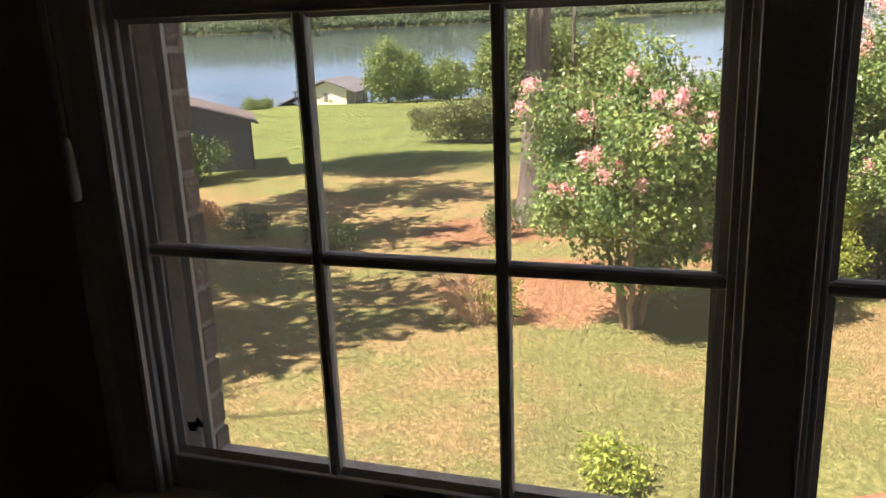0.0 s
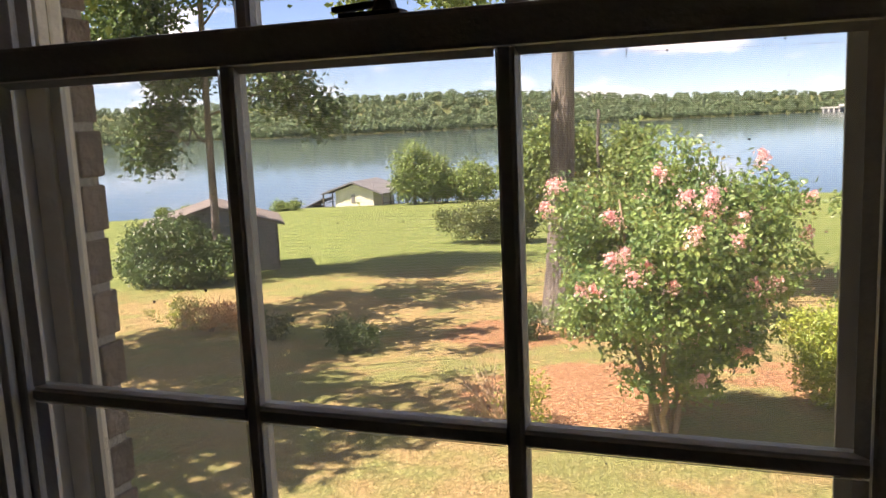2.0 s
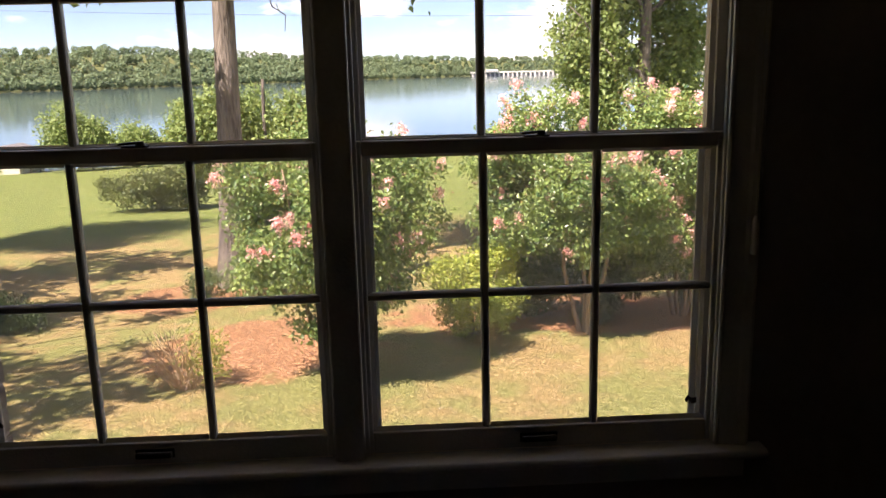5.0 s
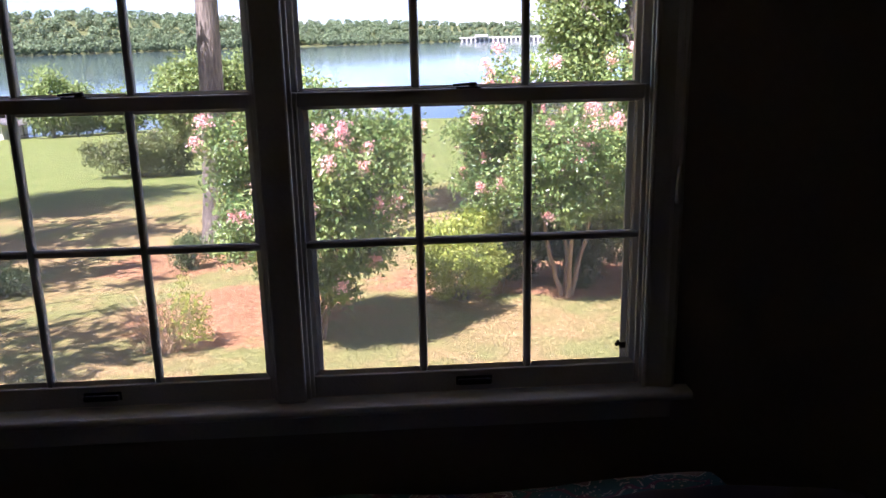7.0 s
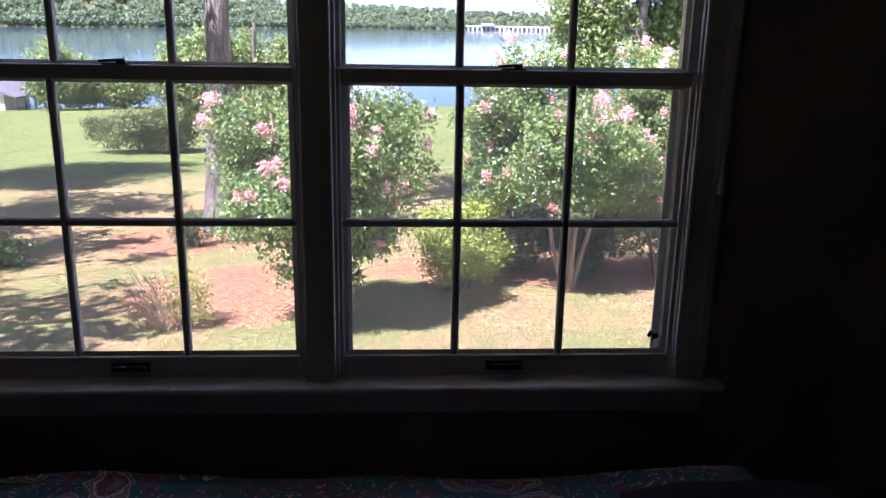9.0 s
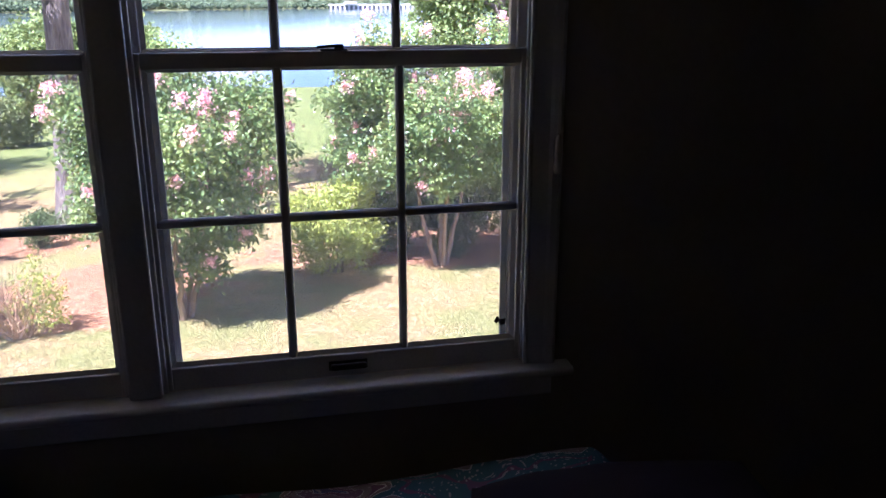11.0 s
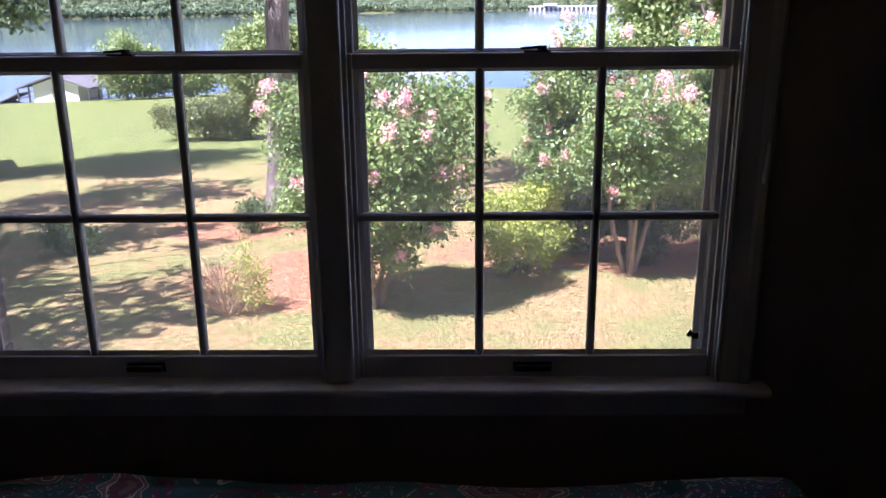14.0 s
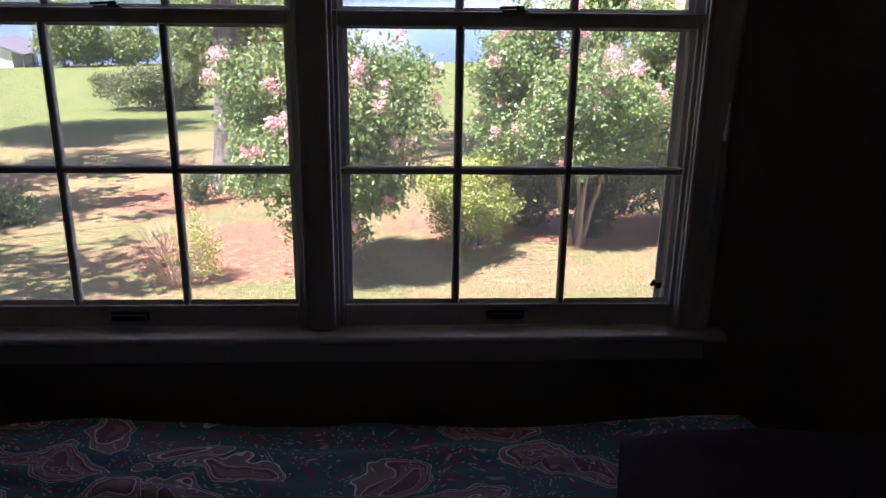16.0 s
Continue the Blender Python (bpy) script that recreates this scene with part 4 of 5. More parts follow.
def tower():
    sx, sy = polar(22.6)
    x, y = 95 * sx, -1 + 95 * sy
    z = ground_z(x, y) - 0.5
    t = thing("lattice_tower", "pale steel lattice power tower near the lake", "tower", at=(x, y, z))
    levels = [(0, 4.2), (4, 3.75), (7.5, 3.3), (10.5, 2.8), (13, 2.35), (16, 1.9), (20, 1.4), (25, 0.9)]
    cs = [(-1, -1), (1, -1), (1, 1), (-1, 1)]
    for k, (cx, cy) in enumerate(cs):
        tubes("leg", [[(cx * w, cy * w, h, 0.085) for h, w in levels]], M_STEEL, t, 4)
    for (h0, w0), (h1, w1) in zip(levels, levels[1:]):
        for k in range(4):
            a, b = cs[k], cs[(k + 1) % 4]
            tubes("brace", [[(a[0] * w0, a[1] * w0, h0, 0.042), (b[0] * w1, b[1] * w1, h1, 0.042)],
                            [(b[0] * w0, b[1] * w0, h0, 0.042), (a[0] * w1, a[1] * w1, h1, 0.042)],
                            [(a[0] * w1, a[1] * w1, h1, 0.036), (b[0] * w1, b[1] * w1, h1, 0.036)]], M_STEEL, t, 4)


tower()


def dam():
    t = thing("dam", "long low pale concrete dam with gatehouse", "dam")
    for i in range(26):
        a = 4.9 + i * 0.30
        sx, sy = polar(a)
        x, y = 1255 * sx, -1 + 1255 * sy
        block("pier", M_CONCRETE, t, x - 1.1, x + 1.1, y - 3, y + 3, WATER_Z, WATER_Z + 4.4)
        block("gate", M_SIDING, t, x + 1.1, x + 5.6, y - 1, y + 1, WATER_Z, WATER_Z + 3.0)
    for i in range(9):
        sx, sy = polar(4.8 + i * 0.9)
        x, y = 1255 * sx, -1 + 1255 * sy
        block("deck", M_CONCRETE, t, x - 1, x + 19.2, y - 4, y + 4, WATER_Z + 4.4, WATER_Z + 6.2)
    sx, sy = polar(6.2)
    block("gatehouse", M_CONCRETE, t, 1250 * sx - 9, 1250 * sx + 9, 1250 * sy - 4, 1250 * sy + 4, WATER_Z + 6.2, WATER_Z + 9.5, 0.3)


dam()

# ---- lower porch roof and brick walk ----
def porch_roof():
    t = thing("porch_roof", "low shingled porch roof with beige fascia", "roof")
    x0, x1, y0, y1, z0 = 1.10, 6.0, 0.115, 2.93, -0.74
    rise = 0.30
    def zz(y):
        return z0 + (y1 - y) * rise
    bm = bmesh.new()
    vs = [bm.verts.new(p) for p in ((x0 + 0.02, y0, zz(y0) - 0.05), (x1, y0, zz(y0) - 0.05), (x1, y1, z0 - 0.05), (x0 + 0.02, y1, z0 - 0.05),
                                    (x0 + 0.02, y0, zz(y0) - 0.01), (x1, y0, zz(y0) - 0.01), (x1, y1, z0 - 0.01), (x0 + 0.02, y1, z0 - 0.01))]
    for f in ((0, 3, 2, 1), (4, 5, 6, 7), (0, 1, 5, 4), (1, 2, 6, 5), (2, 3, 7, 6), (3, 0, 4, 7)):
        bm.faces.new([vs[i] for i in f])
    part("roof_deck", bm, M_DARKWOOD, t)
    bm = bmesh.new()
    vs = [bm.verts.new(p) for p in ((x0, y0, zz(y0) - 0.22), (x0 + 0.02, y0, zz(y0) - 0.22), (x0 + 0.02, y1 - 0.01, z0 - 0.22), (x0, y1 - 0.01, z0 - 0.22),
                                    (x0, y0, zz(y0)), (x0 + 0.02, y0, zz(y0)), (x0 + 0.02, y1 - 0.01, z0), (x0, y1 - 0.01, z0))]
    for f in ((0, 3, 2, 1), (4, 5, 6, 7), (0, 1, 5, 4), (1, 2, 6, 5), (2, 3, 7, 6), (3, 0, 4, 7)):
        bm.faces.new([vs[i] for i in f])
    part("rake_board", bm, M_FASCIA, t)
    block("fascia", M_FASCIA, t, x0, x1, y1 + 0.001, y1 + 0.022, z0 - 0.2, z0 - 0.012, 0.003)
    block("drip_edge", M_PAINT, t, x0 - 0.005, x1, y1 + 0.005, y1 + 0.028, z0 - 0.011, z0 + 0.014, 0.002)
    block("cornice_return", M_FASCIA, t, x0 - 0.045, x0 - 0.002, y1 - 0.30, y1 + 0.02, z0 - 0.26, z0 - 0.04, 0.006)
    block("frieze", M_FASCIA, t, x0 + 0.03, x1, y1 - 0.25, y1 - 0.22, z0 - 0.6, z0 - 0.06)
    for xx in (x0 + 0.15, 3.4, 5.8):
        block("post", M_FASCIA, t, xx - 0.06, xx + 0.06, y1 - 0.3, y1 - 0.26, -3.0, z0 - 0.05, 0.004)
    ang = math.atan(rise)
    course, wdt = 0.14, 0.32
    bm = bmesh.new()
    box(bm, -wdt / 2 + 0.003, wdt / 2 - 0.003, -course * 0.62, course * 0.62, 0.0, 0.008)
    me = bpy.data.meshes.new("shingle")
    bm.to_mesh(me)
    bm.free()
    me.materials.append(M_SHINGLE)
    bm = box(bmesh.new(), -wdt / 4 + 0.003, wdt / 4 - 0.003, -course * 0.62, course * 0.62, 0.0, 0.008)
    me2 = bpy.data.meshes.new("shingle")
    bm.to_mesh(me2)
    bm.free()
    me2.materials.append(M_SHINGLE)
    rng = np.random.default_rng(3)
    for r in range(14):
        y = y1 + 0.02 - course * (r + 0.5)
        if r % 2:
            h = new("shingle", me2)
            h.parent = t
            h.matrix_local = Matrix.Translation((x0 + 0.10, y, zz(y) - 0.001)) @ Matrix.Rotation(-ang + 0.035, 4, "X")
        for c in range(16):
            x = x0 + 0.18 + wdt * c + (wdt / 2 if r % 2 else 0)
            if x > x1 - 0.1:
                continue
            s = new("shingle", me)
            s.parent = t
            s.matrix_local = Matrix.Translation((x, y, zz(y) - 0.002 + 0.002 * rng.random())) @ Matrix.Rotation(-ang + 0.035, 4, "X")
    return t


porch_roof()


def brick_walk():
    t = thing("pavement", "red brick walk beside the porch", "walk", kind="structure", at=(0.88, 6.14, 0.0))
    t.rotation_euler = (0, 0, radians(28))
    part("mortar_bed", box(bmesh.new(), 0.0, 2.6, -3.2, 0.0, -3.05, -2.965), M_MORTAR, t)
    bm = box(bmesh.new(), -0.097, 0.097, -0.044, 0.044, -0.02, 0.02, 0.004)
    me = bpy.data.meshes.new("brick")
    bm.to_mesh(me)
    bm.free()
    me.materials.append(M_REDBRICK)
    rng = np.random.default_rng(4)
    for r in range(26):
        for c in range(12):
            x = 0.11 + c * 0.205 + (0.1 if r % 2 else 0)
            if x > 2.5:
                continue
            b = new("brick", me)
            b.parent = t
            b.matrix_local = Matrix.Translation((x, -0.05 - r * 0.098, -2.962 + rng.uniform(-0.003, 0.003))) @ Matrix.Rotation(rng.uniform(-0.02, 0.02), 4, "Z")


brick_walk()


def flower_pot():
    x, y = 7.0, 14.0
    z = ground_z(x, y)
    t = thing("flower_pot", "terracotta pot with bushy green plant", "flower pot")
    bm = bmesh.new()
    prof = [(0.17, 0.0), (0.25, 0.30), (0.29, 0.30), (0.295, 0.38), (0.265, 0.38), (0.25, 0.34), (0.02, 0.33)]
    rings = []
    for r, h in prof:
        rings.append([bm.verts.new((x + r * math.cos(6.2832 * k / 20), y + r * math.sin(6.2832 * k / 20), z + h)) for k in range(20)])
    for a, b in zip(rings, rings[1:]):
        for k in range(20):
            bm.faces.new((a[k], a[(k + 1) % 20], b[(k + 1) % 20], b[k]))
    bm.faces.new(rings[0])
    bm.faces.new(rings[-1])
    bmesh.ops.recalc_face_normals(bm, faces=bm.faces)
    part("pot", bm, M_TERRA, t)
    foliage("plant", [((x, y, z + 0.62), (0.36, 0.34, 0.22))], 60, 20, 0.05, 0.07, L_MYRTLE, t, 203, 0.6)


flower_pot()

# ---- bed ----
def cover_material():
    m = bpy.data.materials.new("paisley_cloth")
    m.use_nodes = True
    n, l = m.node_tree.nodes, m.node_tree.links
    b = n["Principled BSDF"]
    b.inputs["Roughness"].default_value = 0.85
    tc = n.new("ShaderNodeTexCoord")
    wn_ = n.new("ShaderNodeTexNoise")
    wn_.inputs["Scale"].default_value, wn_.inputs["Detail"].default_value = 4.6, 2.5
    l.new(tc.outputs["Object"], wn_.inputs["Vector"])
    off = n.new("ShaderNodeVectorMath")
    off.operation = "MULTIPLY_ADD"
    off.inputs[1].default_value = (0.34, 0.34, 0.0)
    l.new(wn_.outputs["Color"], off.inputs[0])
    l.new(tc.outputs["Object"], off.inputs[2])
    mp = n.new("ShaderNodeMapping")
    mp.inputs["Rotation"].default_value = (0, 0, radians(38))
    mp.inputs["Scale"].default_value = (1.0, 1.9, 0.0)
    l.new(off.outputs["Vector"], mp.inputs["Vector"])
    vo = n.new("ShaderNodeTexVoronoi")
    vo.inputs["Scale"].default_value = 3.9
    l.new(mp.outputs["Vector"], vo.inputs["Vector"])
    r = n.new("ShaderNodeValToRGB")
    r.color_ramp.interpolation = "CONSTANT"
    e = r.color_ramp.elements
    TEAL, MAROON, TAN, CREAM, NAVY = (0.055, 0.15, 0.17), (0.21, 0.09, 0.15), (0.28, 0.20, 0.20), (0.82, 0.77, 0.74), (0.10, 0.10, 0.24)
    stops = [(0.0, NAVY), (0.09, CREAM), (0.10, MAROON), (0.22, CREAM), (0.23, TAN), (0.33, MAROON), (0.375, CREAM), (0.385, TAN), (0.44, CREAM), (0.45, TEAL), (0.60, MAROON), (0.66, TEAL)]
    while len(e) < len(stops):
        e.new(0.99)
    for q, (p, c) in zip(e, stops):
        q.position, q.color = p, (*c, 1)
    l.new(vo.outputs["Distance"], r.inputs["Fac"])
    dots = n.new("ShaderNodeTexVoronoi")
    dots.inputs["Scale"].default_value = 75.0
    l.new(off.outputs["Vector"], dots.inputs["Vector"])
    sel = n.new("ShaderNodeTexNoise")
    sel.inputs["Scale"].default_value = 9.0
    l.new(tc.outputs["Object"], sel.inputs["Vector"])
    th = n.new("ShaderNodeMapRange")
    th.inputs["From Min"].default_value, th.inputs["From Max"].default_value = 0.30, 0.22
    l.new(dots.outputs["Distance"], th.inputs["Value"])
    s2 = n.new("ShaderNodeMapRange")
    s2.inputs["From Min"].default_value, s2.inputs["From Max"].default_value = 0.38, 0.46
    l.new(sel.outputs["Fac"], s2.inputs["Value"])
    mu = n.new("ShaderNodeMath")
    mu.operation = "MULTIPLY"
    l.new(th.outputs["Result"], mu.inputs[0])
    l.new(s2.outputs["Result"], mu.inputs[1])
    mx = n.new("ShaderNodeMix")
    mx.data_type = "RGBA"
    mx.inputs["B"].default_value = (0.55, 0.48, 0.44, 1)
    l.new(mu.outputs[0], mx.inputs["Factor"])
    l.new(r.outputs["Color"], mx.inputs["A"])
    l.new(mx.outputs["Result"], b.inputs["Base Color"])
    we = n.new("ShaderNodeTexNoise")
    we.inputs["Scale"].default_value = 420.0
    l.new(tc.outputs["Object"], we.inputs["Vector"])
    bp = n.new("ShaderNodeBump")
    bp.inputs["Strength"].default_value, bp.inputs["Distance"].default_value = 0.3, 0.002
    l.new(we.outputs["Fac"], bp.inputs["Height"])
    l.new(bp.outputs["Normal"], b.inputs["Normal"])
    return m


M_COVER = cover_material()


def bed():
    t = thing("bed", "made twin bed with teal paisley comforter under window", "bed")
    block("mattress", M_CEIL, t, -1.0, 1.12, -1.12, -0.16, 0.2, 0.44, 0.03)
    block("frame", M_DARKWOOD, t, -1.02, 1.14, -1.13, -0.15, 0.08, 0.198, 0.01)
    for xx in (-0.98, 1.1):
        for yy in (-1.09, -0.2):
            block("leg", M_DARKWOOD, t, xx - 0.03, xx + 0.03, yy - 0.03, yy + 0.03, 0.0, 0.079)
    nx, ny = 130, 66
    V, F = [], []
    for j in range(ny + 1):
        for i in range(nx + 1):
            x = -1.08 + 2.28 * i / nx
            y = -1.22 + 1.10 * j / ny
            e = max(0.0, abs(x - 0.06) - 1.03) + max(0.0, -1.13 - y) + max(0.0, y + 0.165) * 0.6
            z = 0.507 + 0.024 * noise.noise(Vector((x * 2.3, y * 3.1, 0.3))) + 0.016 * noise.noise(Vector((x * 3 + y * 5, y * 16 - x * 2, 5.0)))
            z += 0.028 * max(0, noise.noise(Vector((x * 1.5, y * 12 + x * 3, 9.0)))) - min(e * 2.6, 0.2)
            V.append((x, y, z))
    for j in range(ny):
        for i in range(nx):
            a = j * (nx + 1) + i
            F.append((a, a + 1, a + nx + 2, a + nx + 1))
    c = raw_mesh("comforter", V, F, M_COVER, t, "teal comforter with maroon and cream paisley", smooth=True)
    return t


bed()


def pillow():
    V, F = [], []
    for s in (1, -1):
        for j in range(19):
            for i in range(25):
                u, v = -1 + 2 * i / 24, -1 + 2 * j / 18
                k = max(0.0, (1 - abs(u) ** 3.0) * (1 - abs(v) ** 3.0)) ** 0.55
                pin = 1 - 0.07 * (abs(u * v) ** 1.0) + 0.05
                V.append((0.31 * u * pin, 0.22 * v * pin, s * 0.075 * k + 0.006 * noise.noise(Vector((u * 3, v * 3, s)))))
    for s in range(2):
        o = s * 19 * 25
        for j in range(18):
            for i in range(24):
                a = o + j * 25 + i
                f = (a, a + 1, a + 26, a + 25)
                F.append(f if s == 0 else f[::-1])
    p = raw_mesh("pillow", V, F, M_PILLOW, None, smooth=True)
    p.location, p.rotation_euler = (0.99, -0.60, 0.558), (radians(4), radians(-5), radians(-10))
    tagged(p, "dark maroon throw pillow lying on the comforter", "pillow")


pillow()


def blind_cord(x, label):
    t = thing("blind_cord", label, "blind cord", "blind cords")
    for dx in (-0.008, 0.008):
        tubes("cord", [[(x + dx * (1 - i / 8) + 0.003 * math.sin(i * 1.3 + dx * 200), -0.056, 2.2 - 0.92 * i / 8, 0.0013) for i in range(9)]], M_CORD, t, 5)
    tubes("tassel", [[(x, -0.056, 1.287, 0.004), (x, -0.056, 1.275, 0.007), (x, -0.056, 1.21, 0.010), (x, -0.056, 1.195, 0.009), (x, -0.056, 1.193, 0.004)]], M_CORD, t, 10)


blind_cord(1.005, "ivory blind cord with tassel beside the casing")
blind_cord(-0.962, "ivory blind cord with tassel on the casing")


# ---- outside of the window: brick facing, mould and insect screens ----
def brick_facing(name, x0, x1, z0, z1, label):
    """Courses of separate bricks beside the opening, with recessed mortar behind them."""
    t = thing(name, label, "wall", kind="structure")
    block("mortar", M_MORTAR, t, x0 + 0.004, x1 - 0.004, 0.112, 0.148, z0, z1)
    rng = np.random.default_rng(int(abs(x0) * 1000))
    L, H, J = 0.203, 0.057, 0.010
    inner = x1 if x1 < 0 else x0
    out = -1 if x1 < 0 else 1
    me_full = {}
    for q, ln in (("full", L), ("half", L / 2 - J / 2)):
        me = bpy.data.meshes.new("brick")
        bm = box(bmesh.new(), -ln / 2, ln / 2, -0.02, 0.02, -H / 2, H / 2, 0.0035)
        bm.to_mesh(me)
        bm.free()
        me.materials.append(M_BRICK)
        me_full[q] = (me, ln)
    k = 0
    z = z0 + H / 2
    while z < z1:
        x = inner
        first = True
        for c in range(3):
            me, ln = me_full["half" if (k % 2 and first) else "full"]
            first = False
            b = new("brick", me)
            b.parent = t
            b.matrix_local = Matrix.Translation((x + out * ln / 2 + rng.uniform(-0.003, 0.003), 0.136 + rng.uniform(-0.002, 0.002), z)) @ Matrix.Rotation(rng.uniform(-0.012, 0.012), 4, "Z")
            x += out * (ln + J)
        z += H + J
        k += 1


brick_facing("brick_wall_west", -1.50, -0.893, 0.2, 2.3, "weathered brown brick facing beside the window")
brick_facing("brick_wall_east", 0.957, 1.56, 0.2, 2.3, "weathered brown brick facing beside the window")
for x0, x1 in ((-0.921, -0.893), (0.925, 0.953)):
    tagged(block("brick_mould", M_OUTPAINT, None, x0, x1, 0.091, 0.113, 0.703, 2.197, 0.004), "peeling cream paint outside window mould", "trim", kind="structure")

M_SCREEN = bpy.data.materials.new("insect_screen_mesh")
M_SCREEN.use_nodes = True
_n, _l = M_SCREEN.node_tree.nodes, M_SCREEN.node_tree.links
_b = _n["Principled BSDF"]
_b.inputs["Base Color"].default_value = (0.58, 0.57, 0.55, 1)
_b.inputs["Roughness"].default_value = 0.6
_t = _n.new("ShaderNodeTexCoord")
_sx = _n.new("ShaderNodeSeparateXYZ")
_l.new(_t.outputs["Object"], _sx.inputs["Vector"])
_acc = []
for _ax, _pitch in (("X", 0.0016), ("Z", 0.0016)):
    _d, _fr2, _lt = _n.new("ShaderNodeMath"), _n.new("ShaderNodeMath"), _n.new("ShaderNodeMath")
    _d.operation, _fr2.operation, _lt.operation = "DIVIDE", "FRACT", "LESS_THAN"
    _d.inputs[1].default_value = _pitch
    _lt.inputs[1].default_value = 0.17 if _ax == "Z" else 0.10
    _l.new(_sx.outputs[_ax], _d.inputs[0])
    _l.new(_d.outputs[0], _fr2.inputs[0])
    _l.new(_fr2.outputs[0], _lt.inputs[0])
    _acc.append(_lt.outputs[0])
_mm = _n.new("ShaderNodeMath")
_mm.operation = "MAXIMUM"
_l.new(_acc[0], _mm.inputs[0])
_l.new(_acc[1], _mm.inputs[1])
_trs, _mix = _n.new("ShaderNodeBsdfTransparent"), _n.new("ShaderNodeMixShader")
_l.new(_mm.outputs[0], _mix.inputs["Fac"])
_l.new(_trs.outputs["BSDF"], _mix.inputs[1])
_thru, _wire = _n.new("ShaderNodeBsdfTranslucent"), _n.new("ShaderNodeMixShader")
_thru.inputs["Color"].default_value = (0.55, 0.54, 0.52, 1)
_wire.inputs["Fac"].default_value = 0.22
_l.new(_b.outputs["BSDF"], _wire.inputs[1])
_l.new(_thru.outputs["BSDF"], _wire.inputs[2])
_l.new(_wire.outputs["Shader"], _mix.inputs[2])
_l.new(_mix.outputs["Shader"], _n["Material Output"].inputs["Surface"])
for cx in (WIN_L, WIN_R):
    sc = raw_mesh("insect_screen", [(cx - 0.408, 0.083, Z_B0), (cx + 0.408, 0.083, Z_B0), (cx + 0.408, 0.083, Z_T1), (cx - 0.408, 0.083, Z_T1)], [(0, 1, 2, 3)], M_SCREEN)
    tagged(sc, "fine grey insect screen outside the lower sash", "insect screen", "insect screens")
    sc.visible_shadow = False


# ---- small things on and near the window ----
shrub("small yellow-green plant close to the house", -0.78, 6.2, 0.38, 0.34, 0.45, L_YELLOW, 60, 24, 0.07, 210)


def dead_insect(x, z, a):
    t = thing("dead_insect", "dried brown dead insect caught against the pane", "insect", at=(x, 0.010, z))
    t.rotation_euler = (0, radians(a), 0)
    bm = bmesh.new()
    bmesh.ops.create_uvsphere(bm, u_segments=10, v_segments=7, radius=0.0042, matrix=Matrix.Diagonal((0.8, 0.7, 1.6, 1)))
    part("body", bm, M_BUG, t)
    for s in (-1, 1):
        V = [(0, 0.001, 0.004), (s * 0.012, -0.002, 0.012), (s * 0.016, -0.003, -0.004), (s * 0.006, 0.0, -0.010)]
        W = [(p[0], p[1] + 0.0006, p[2]) for p in V]
        raw_mesh("wing", V + W, [(0, 1, 2, 3), (7, 6, 5, 4), (0, 4, 5, 1), (1, 5, 6, 2), (2, 6, 7, 3), (3, 7, 4, 0)], M_BUG, t)
    tubes("leg", [[(0.002 * k, -0.003, -0.004, 0.0006), (0.006 * k, -0.006, -0.016, 0.0004)] for k in (-1, 0, 1)], M_BUG, t, 4)


dead_insect(0.888, 0.800, 20)
dead_insect(-0.853, 0.805, -30)


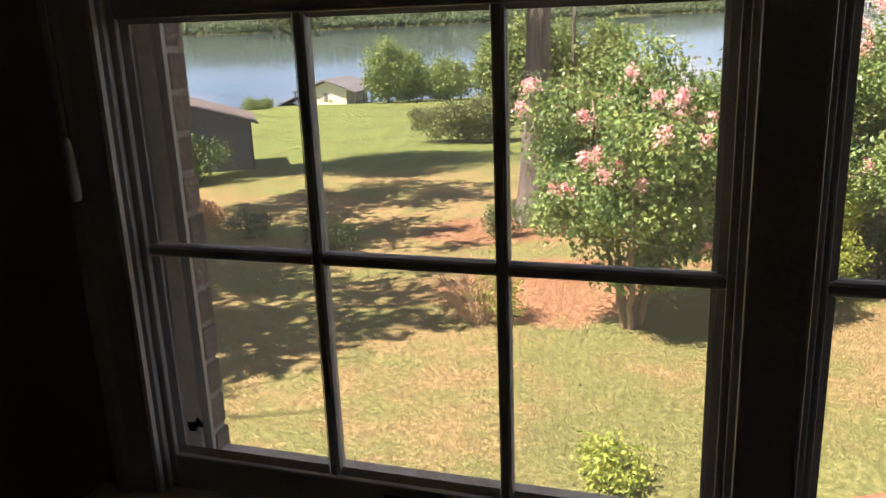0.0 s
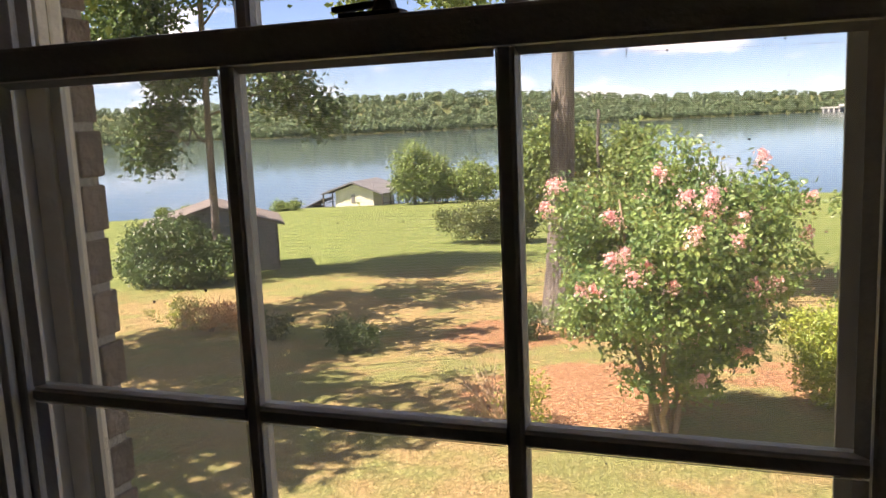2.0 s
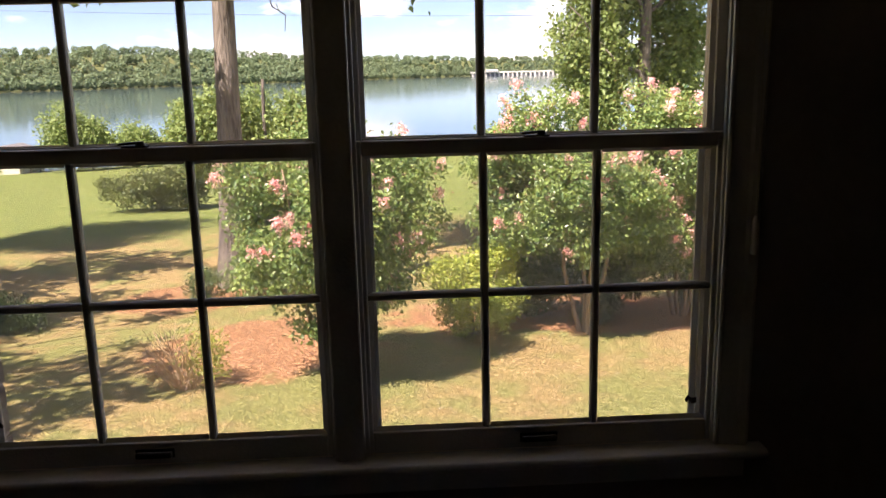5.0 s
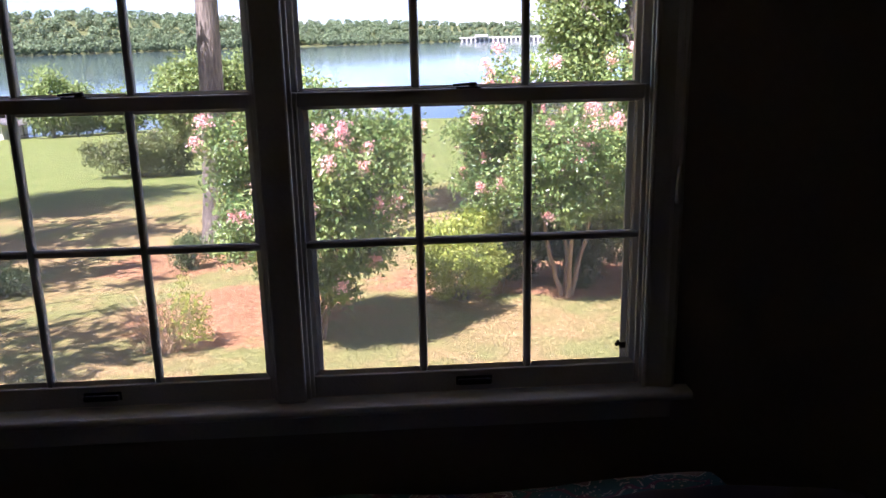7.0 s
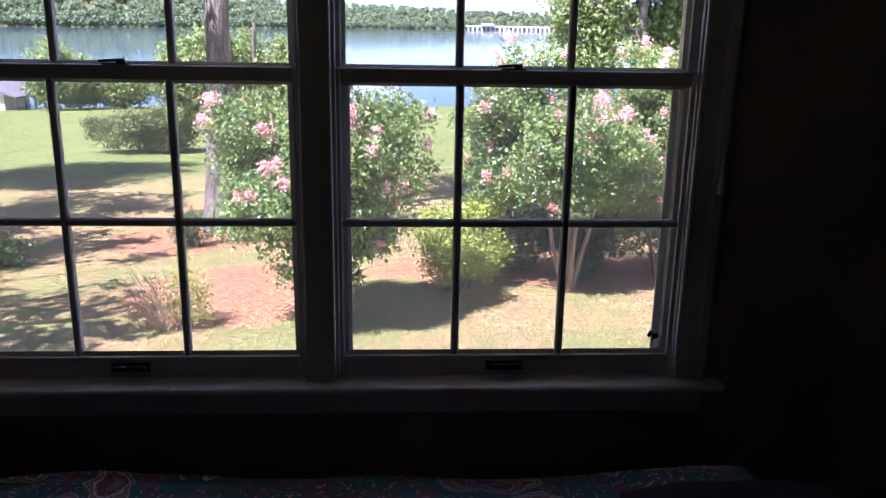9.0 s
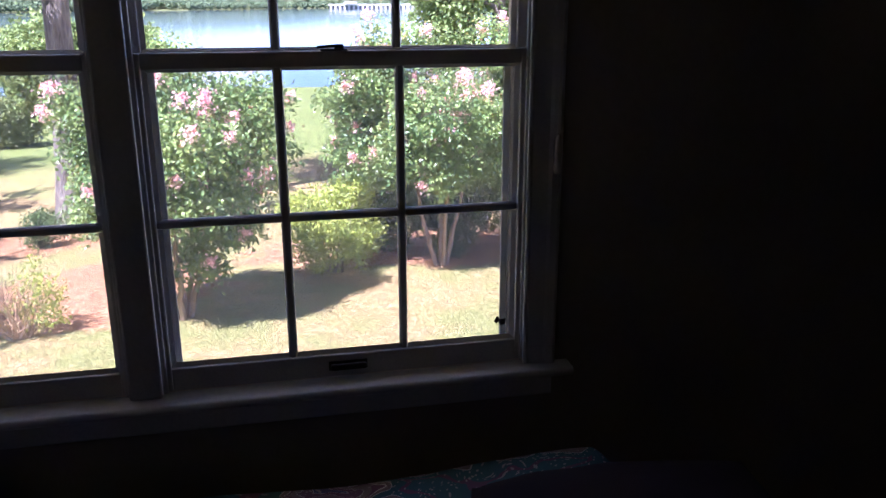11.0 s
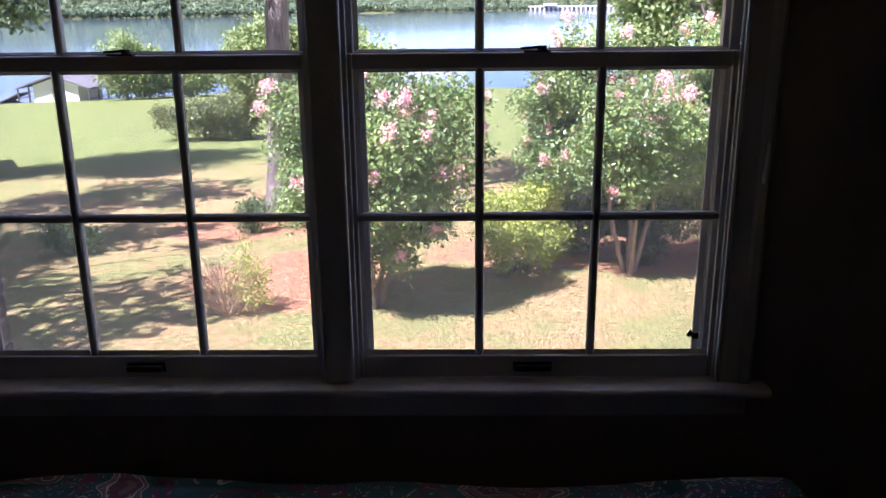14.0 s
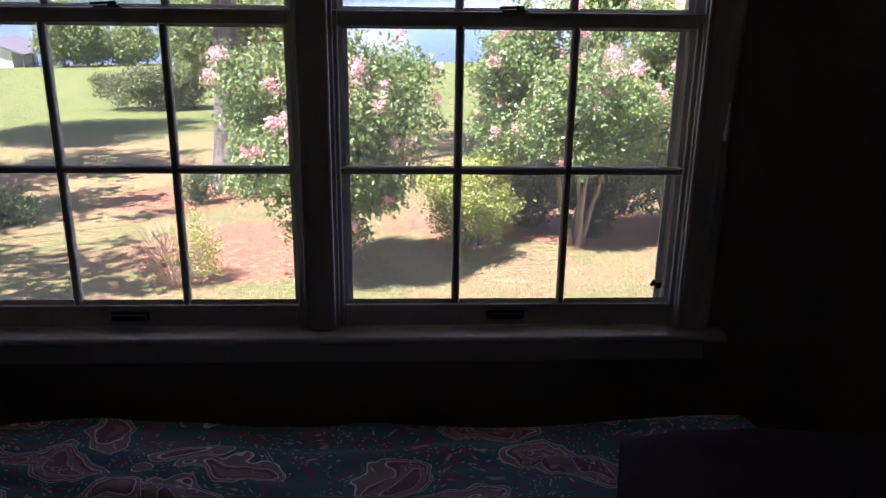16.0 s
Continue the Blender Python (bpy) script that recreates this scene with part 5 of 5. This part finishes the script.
def screen_debris():
    """Specks of dirt and seed fluff held by the screens."""
    rng = np.random.default_rng(77)
    V, F = [], []
    for k in range(240):
        cx = WIN_L if rng.random() < 0.6 else WIN_R
        x, z = cx + rng.uniform(-0.4, 0.4), Z_B0 + (Z_T1 - Z_B0) * rng.uniform(0.05, 1.0) ** 0.8
        r = rng.uniform(0.0006, 0.0017) * (1.7 if rng.random() < 0.08 else 1)
        e = rng.uniform(0.5, 1.0)
        o = len(V)
        for p in ((r, 0, 0), (-r, 0, 0), (0, 0, r * e), (0, 0, -r * e), (0, r, 0), (0, -r, 0)):
            V.append((x + p[0], 0.080 + p[1], z + p[2]))
        for f in ((0, 2, 4), (2, 1, 4), (1, 3, 4), (3, 0, 4), (2, 0, 5), (1, 2, 5), (3, 1, 5), (0, 3, 5)):
            F.append(tuple(o + i for i in f))
    tagged(raw_mesh("screen_debris", V, F, M_BUG), "dark specks of dirt caught in the insect screens", "debris", kind="stuff")


screen_debris()


def cables():
    sx, sy = polar(22.6)
    tx, ty = 95 * sx, -1 + 95 * sy
    tz = ground_z(tx, ty)
    for k, (h, q) in enumerate(((15.0, -110), (17.0, -112), (19.0, -114))):
        path = []
        for i in range(25):
            u = i / 24
            path.append((tx + (q - tx) * u, ty + (100 - ty) * u, tz + h + (12 - h * 0.35) * u - 5.0 * 4 * u * (1 - u) * 0.25, 0.018))
        t = tubes("power_cable", [path], M_CABLE, None, 4)
        tagged(t, "thin dark overhead power cable above the lake", "cable", "power cables")


cables()


def grass():
    """Short blades over the nearer lawn, leaving the mulch beds bare."""
    rng = np.random.default_rng(91)
    n = 110000
    r = 6.2 + 17.0 * rng.random(n) ** 1.3
    a = np.radians(rng.uniform(-44, 30, n))
    x, y = r * np.sin(a), -1 + r * np.cos(a)
    keep = (((x + 2.6) / 2.2) ** 2 + ((y - 13.3) / 2.6) ** 2 > 1.0) & (((x - 4.6) / 5.2) ** 2 + ((y - 15.0) / 2.1) ** 2 > 1.0)
    keep &= ~((x > 0.2) & (x < 2.7) & (y < 7.2))
    x, y = x[keep], y[keep]
    n = len(x)
    z = np.array([ground_z(p, q) for p, q in zip(x, y)])
    t = rng.uniform(0, 6.283, n)
    h = rng.uniform(0.015, 0.042, n)
    w = rng.uniform(0.004, 0.008, n)
    lx, ly = rng.normal(size=n) * 0.035, rng.normal(size=n) * 0.035
    A = np.stack([x - w * np.cos(t), y - w * np.sin(t), z - 0.004], 1)
    B = np.stack([x + w * np.cos(t), y + w * np.sin(t), z - 0.004], 1)
    C = np.stack([x + lx, y + ly, z + h], 1)
    V = np.stack([A, B, C], 1).reshape(-1, 3)
    F = np.arange(3 * n).reshape(-1, 3)
    g = leaf_material("grass_blades", (0.13, 0.135, 0.05), (0.28, 0.26, 0.11), 0.3, 0.7, 0.2)
    tagged(raw_mesh("grass", V, F, g), "short dry summer grass blades on the lawn", "grass", kind="stuff")


grass()
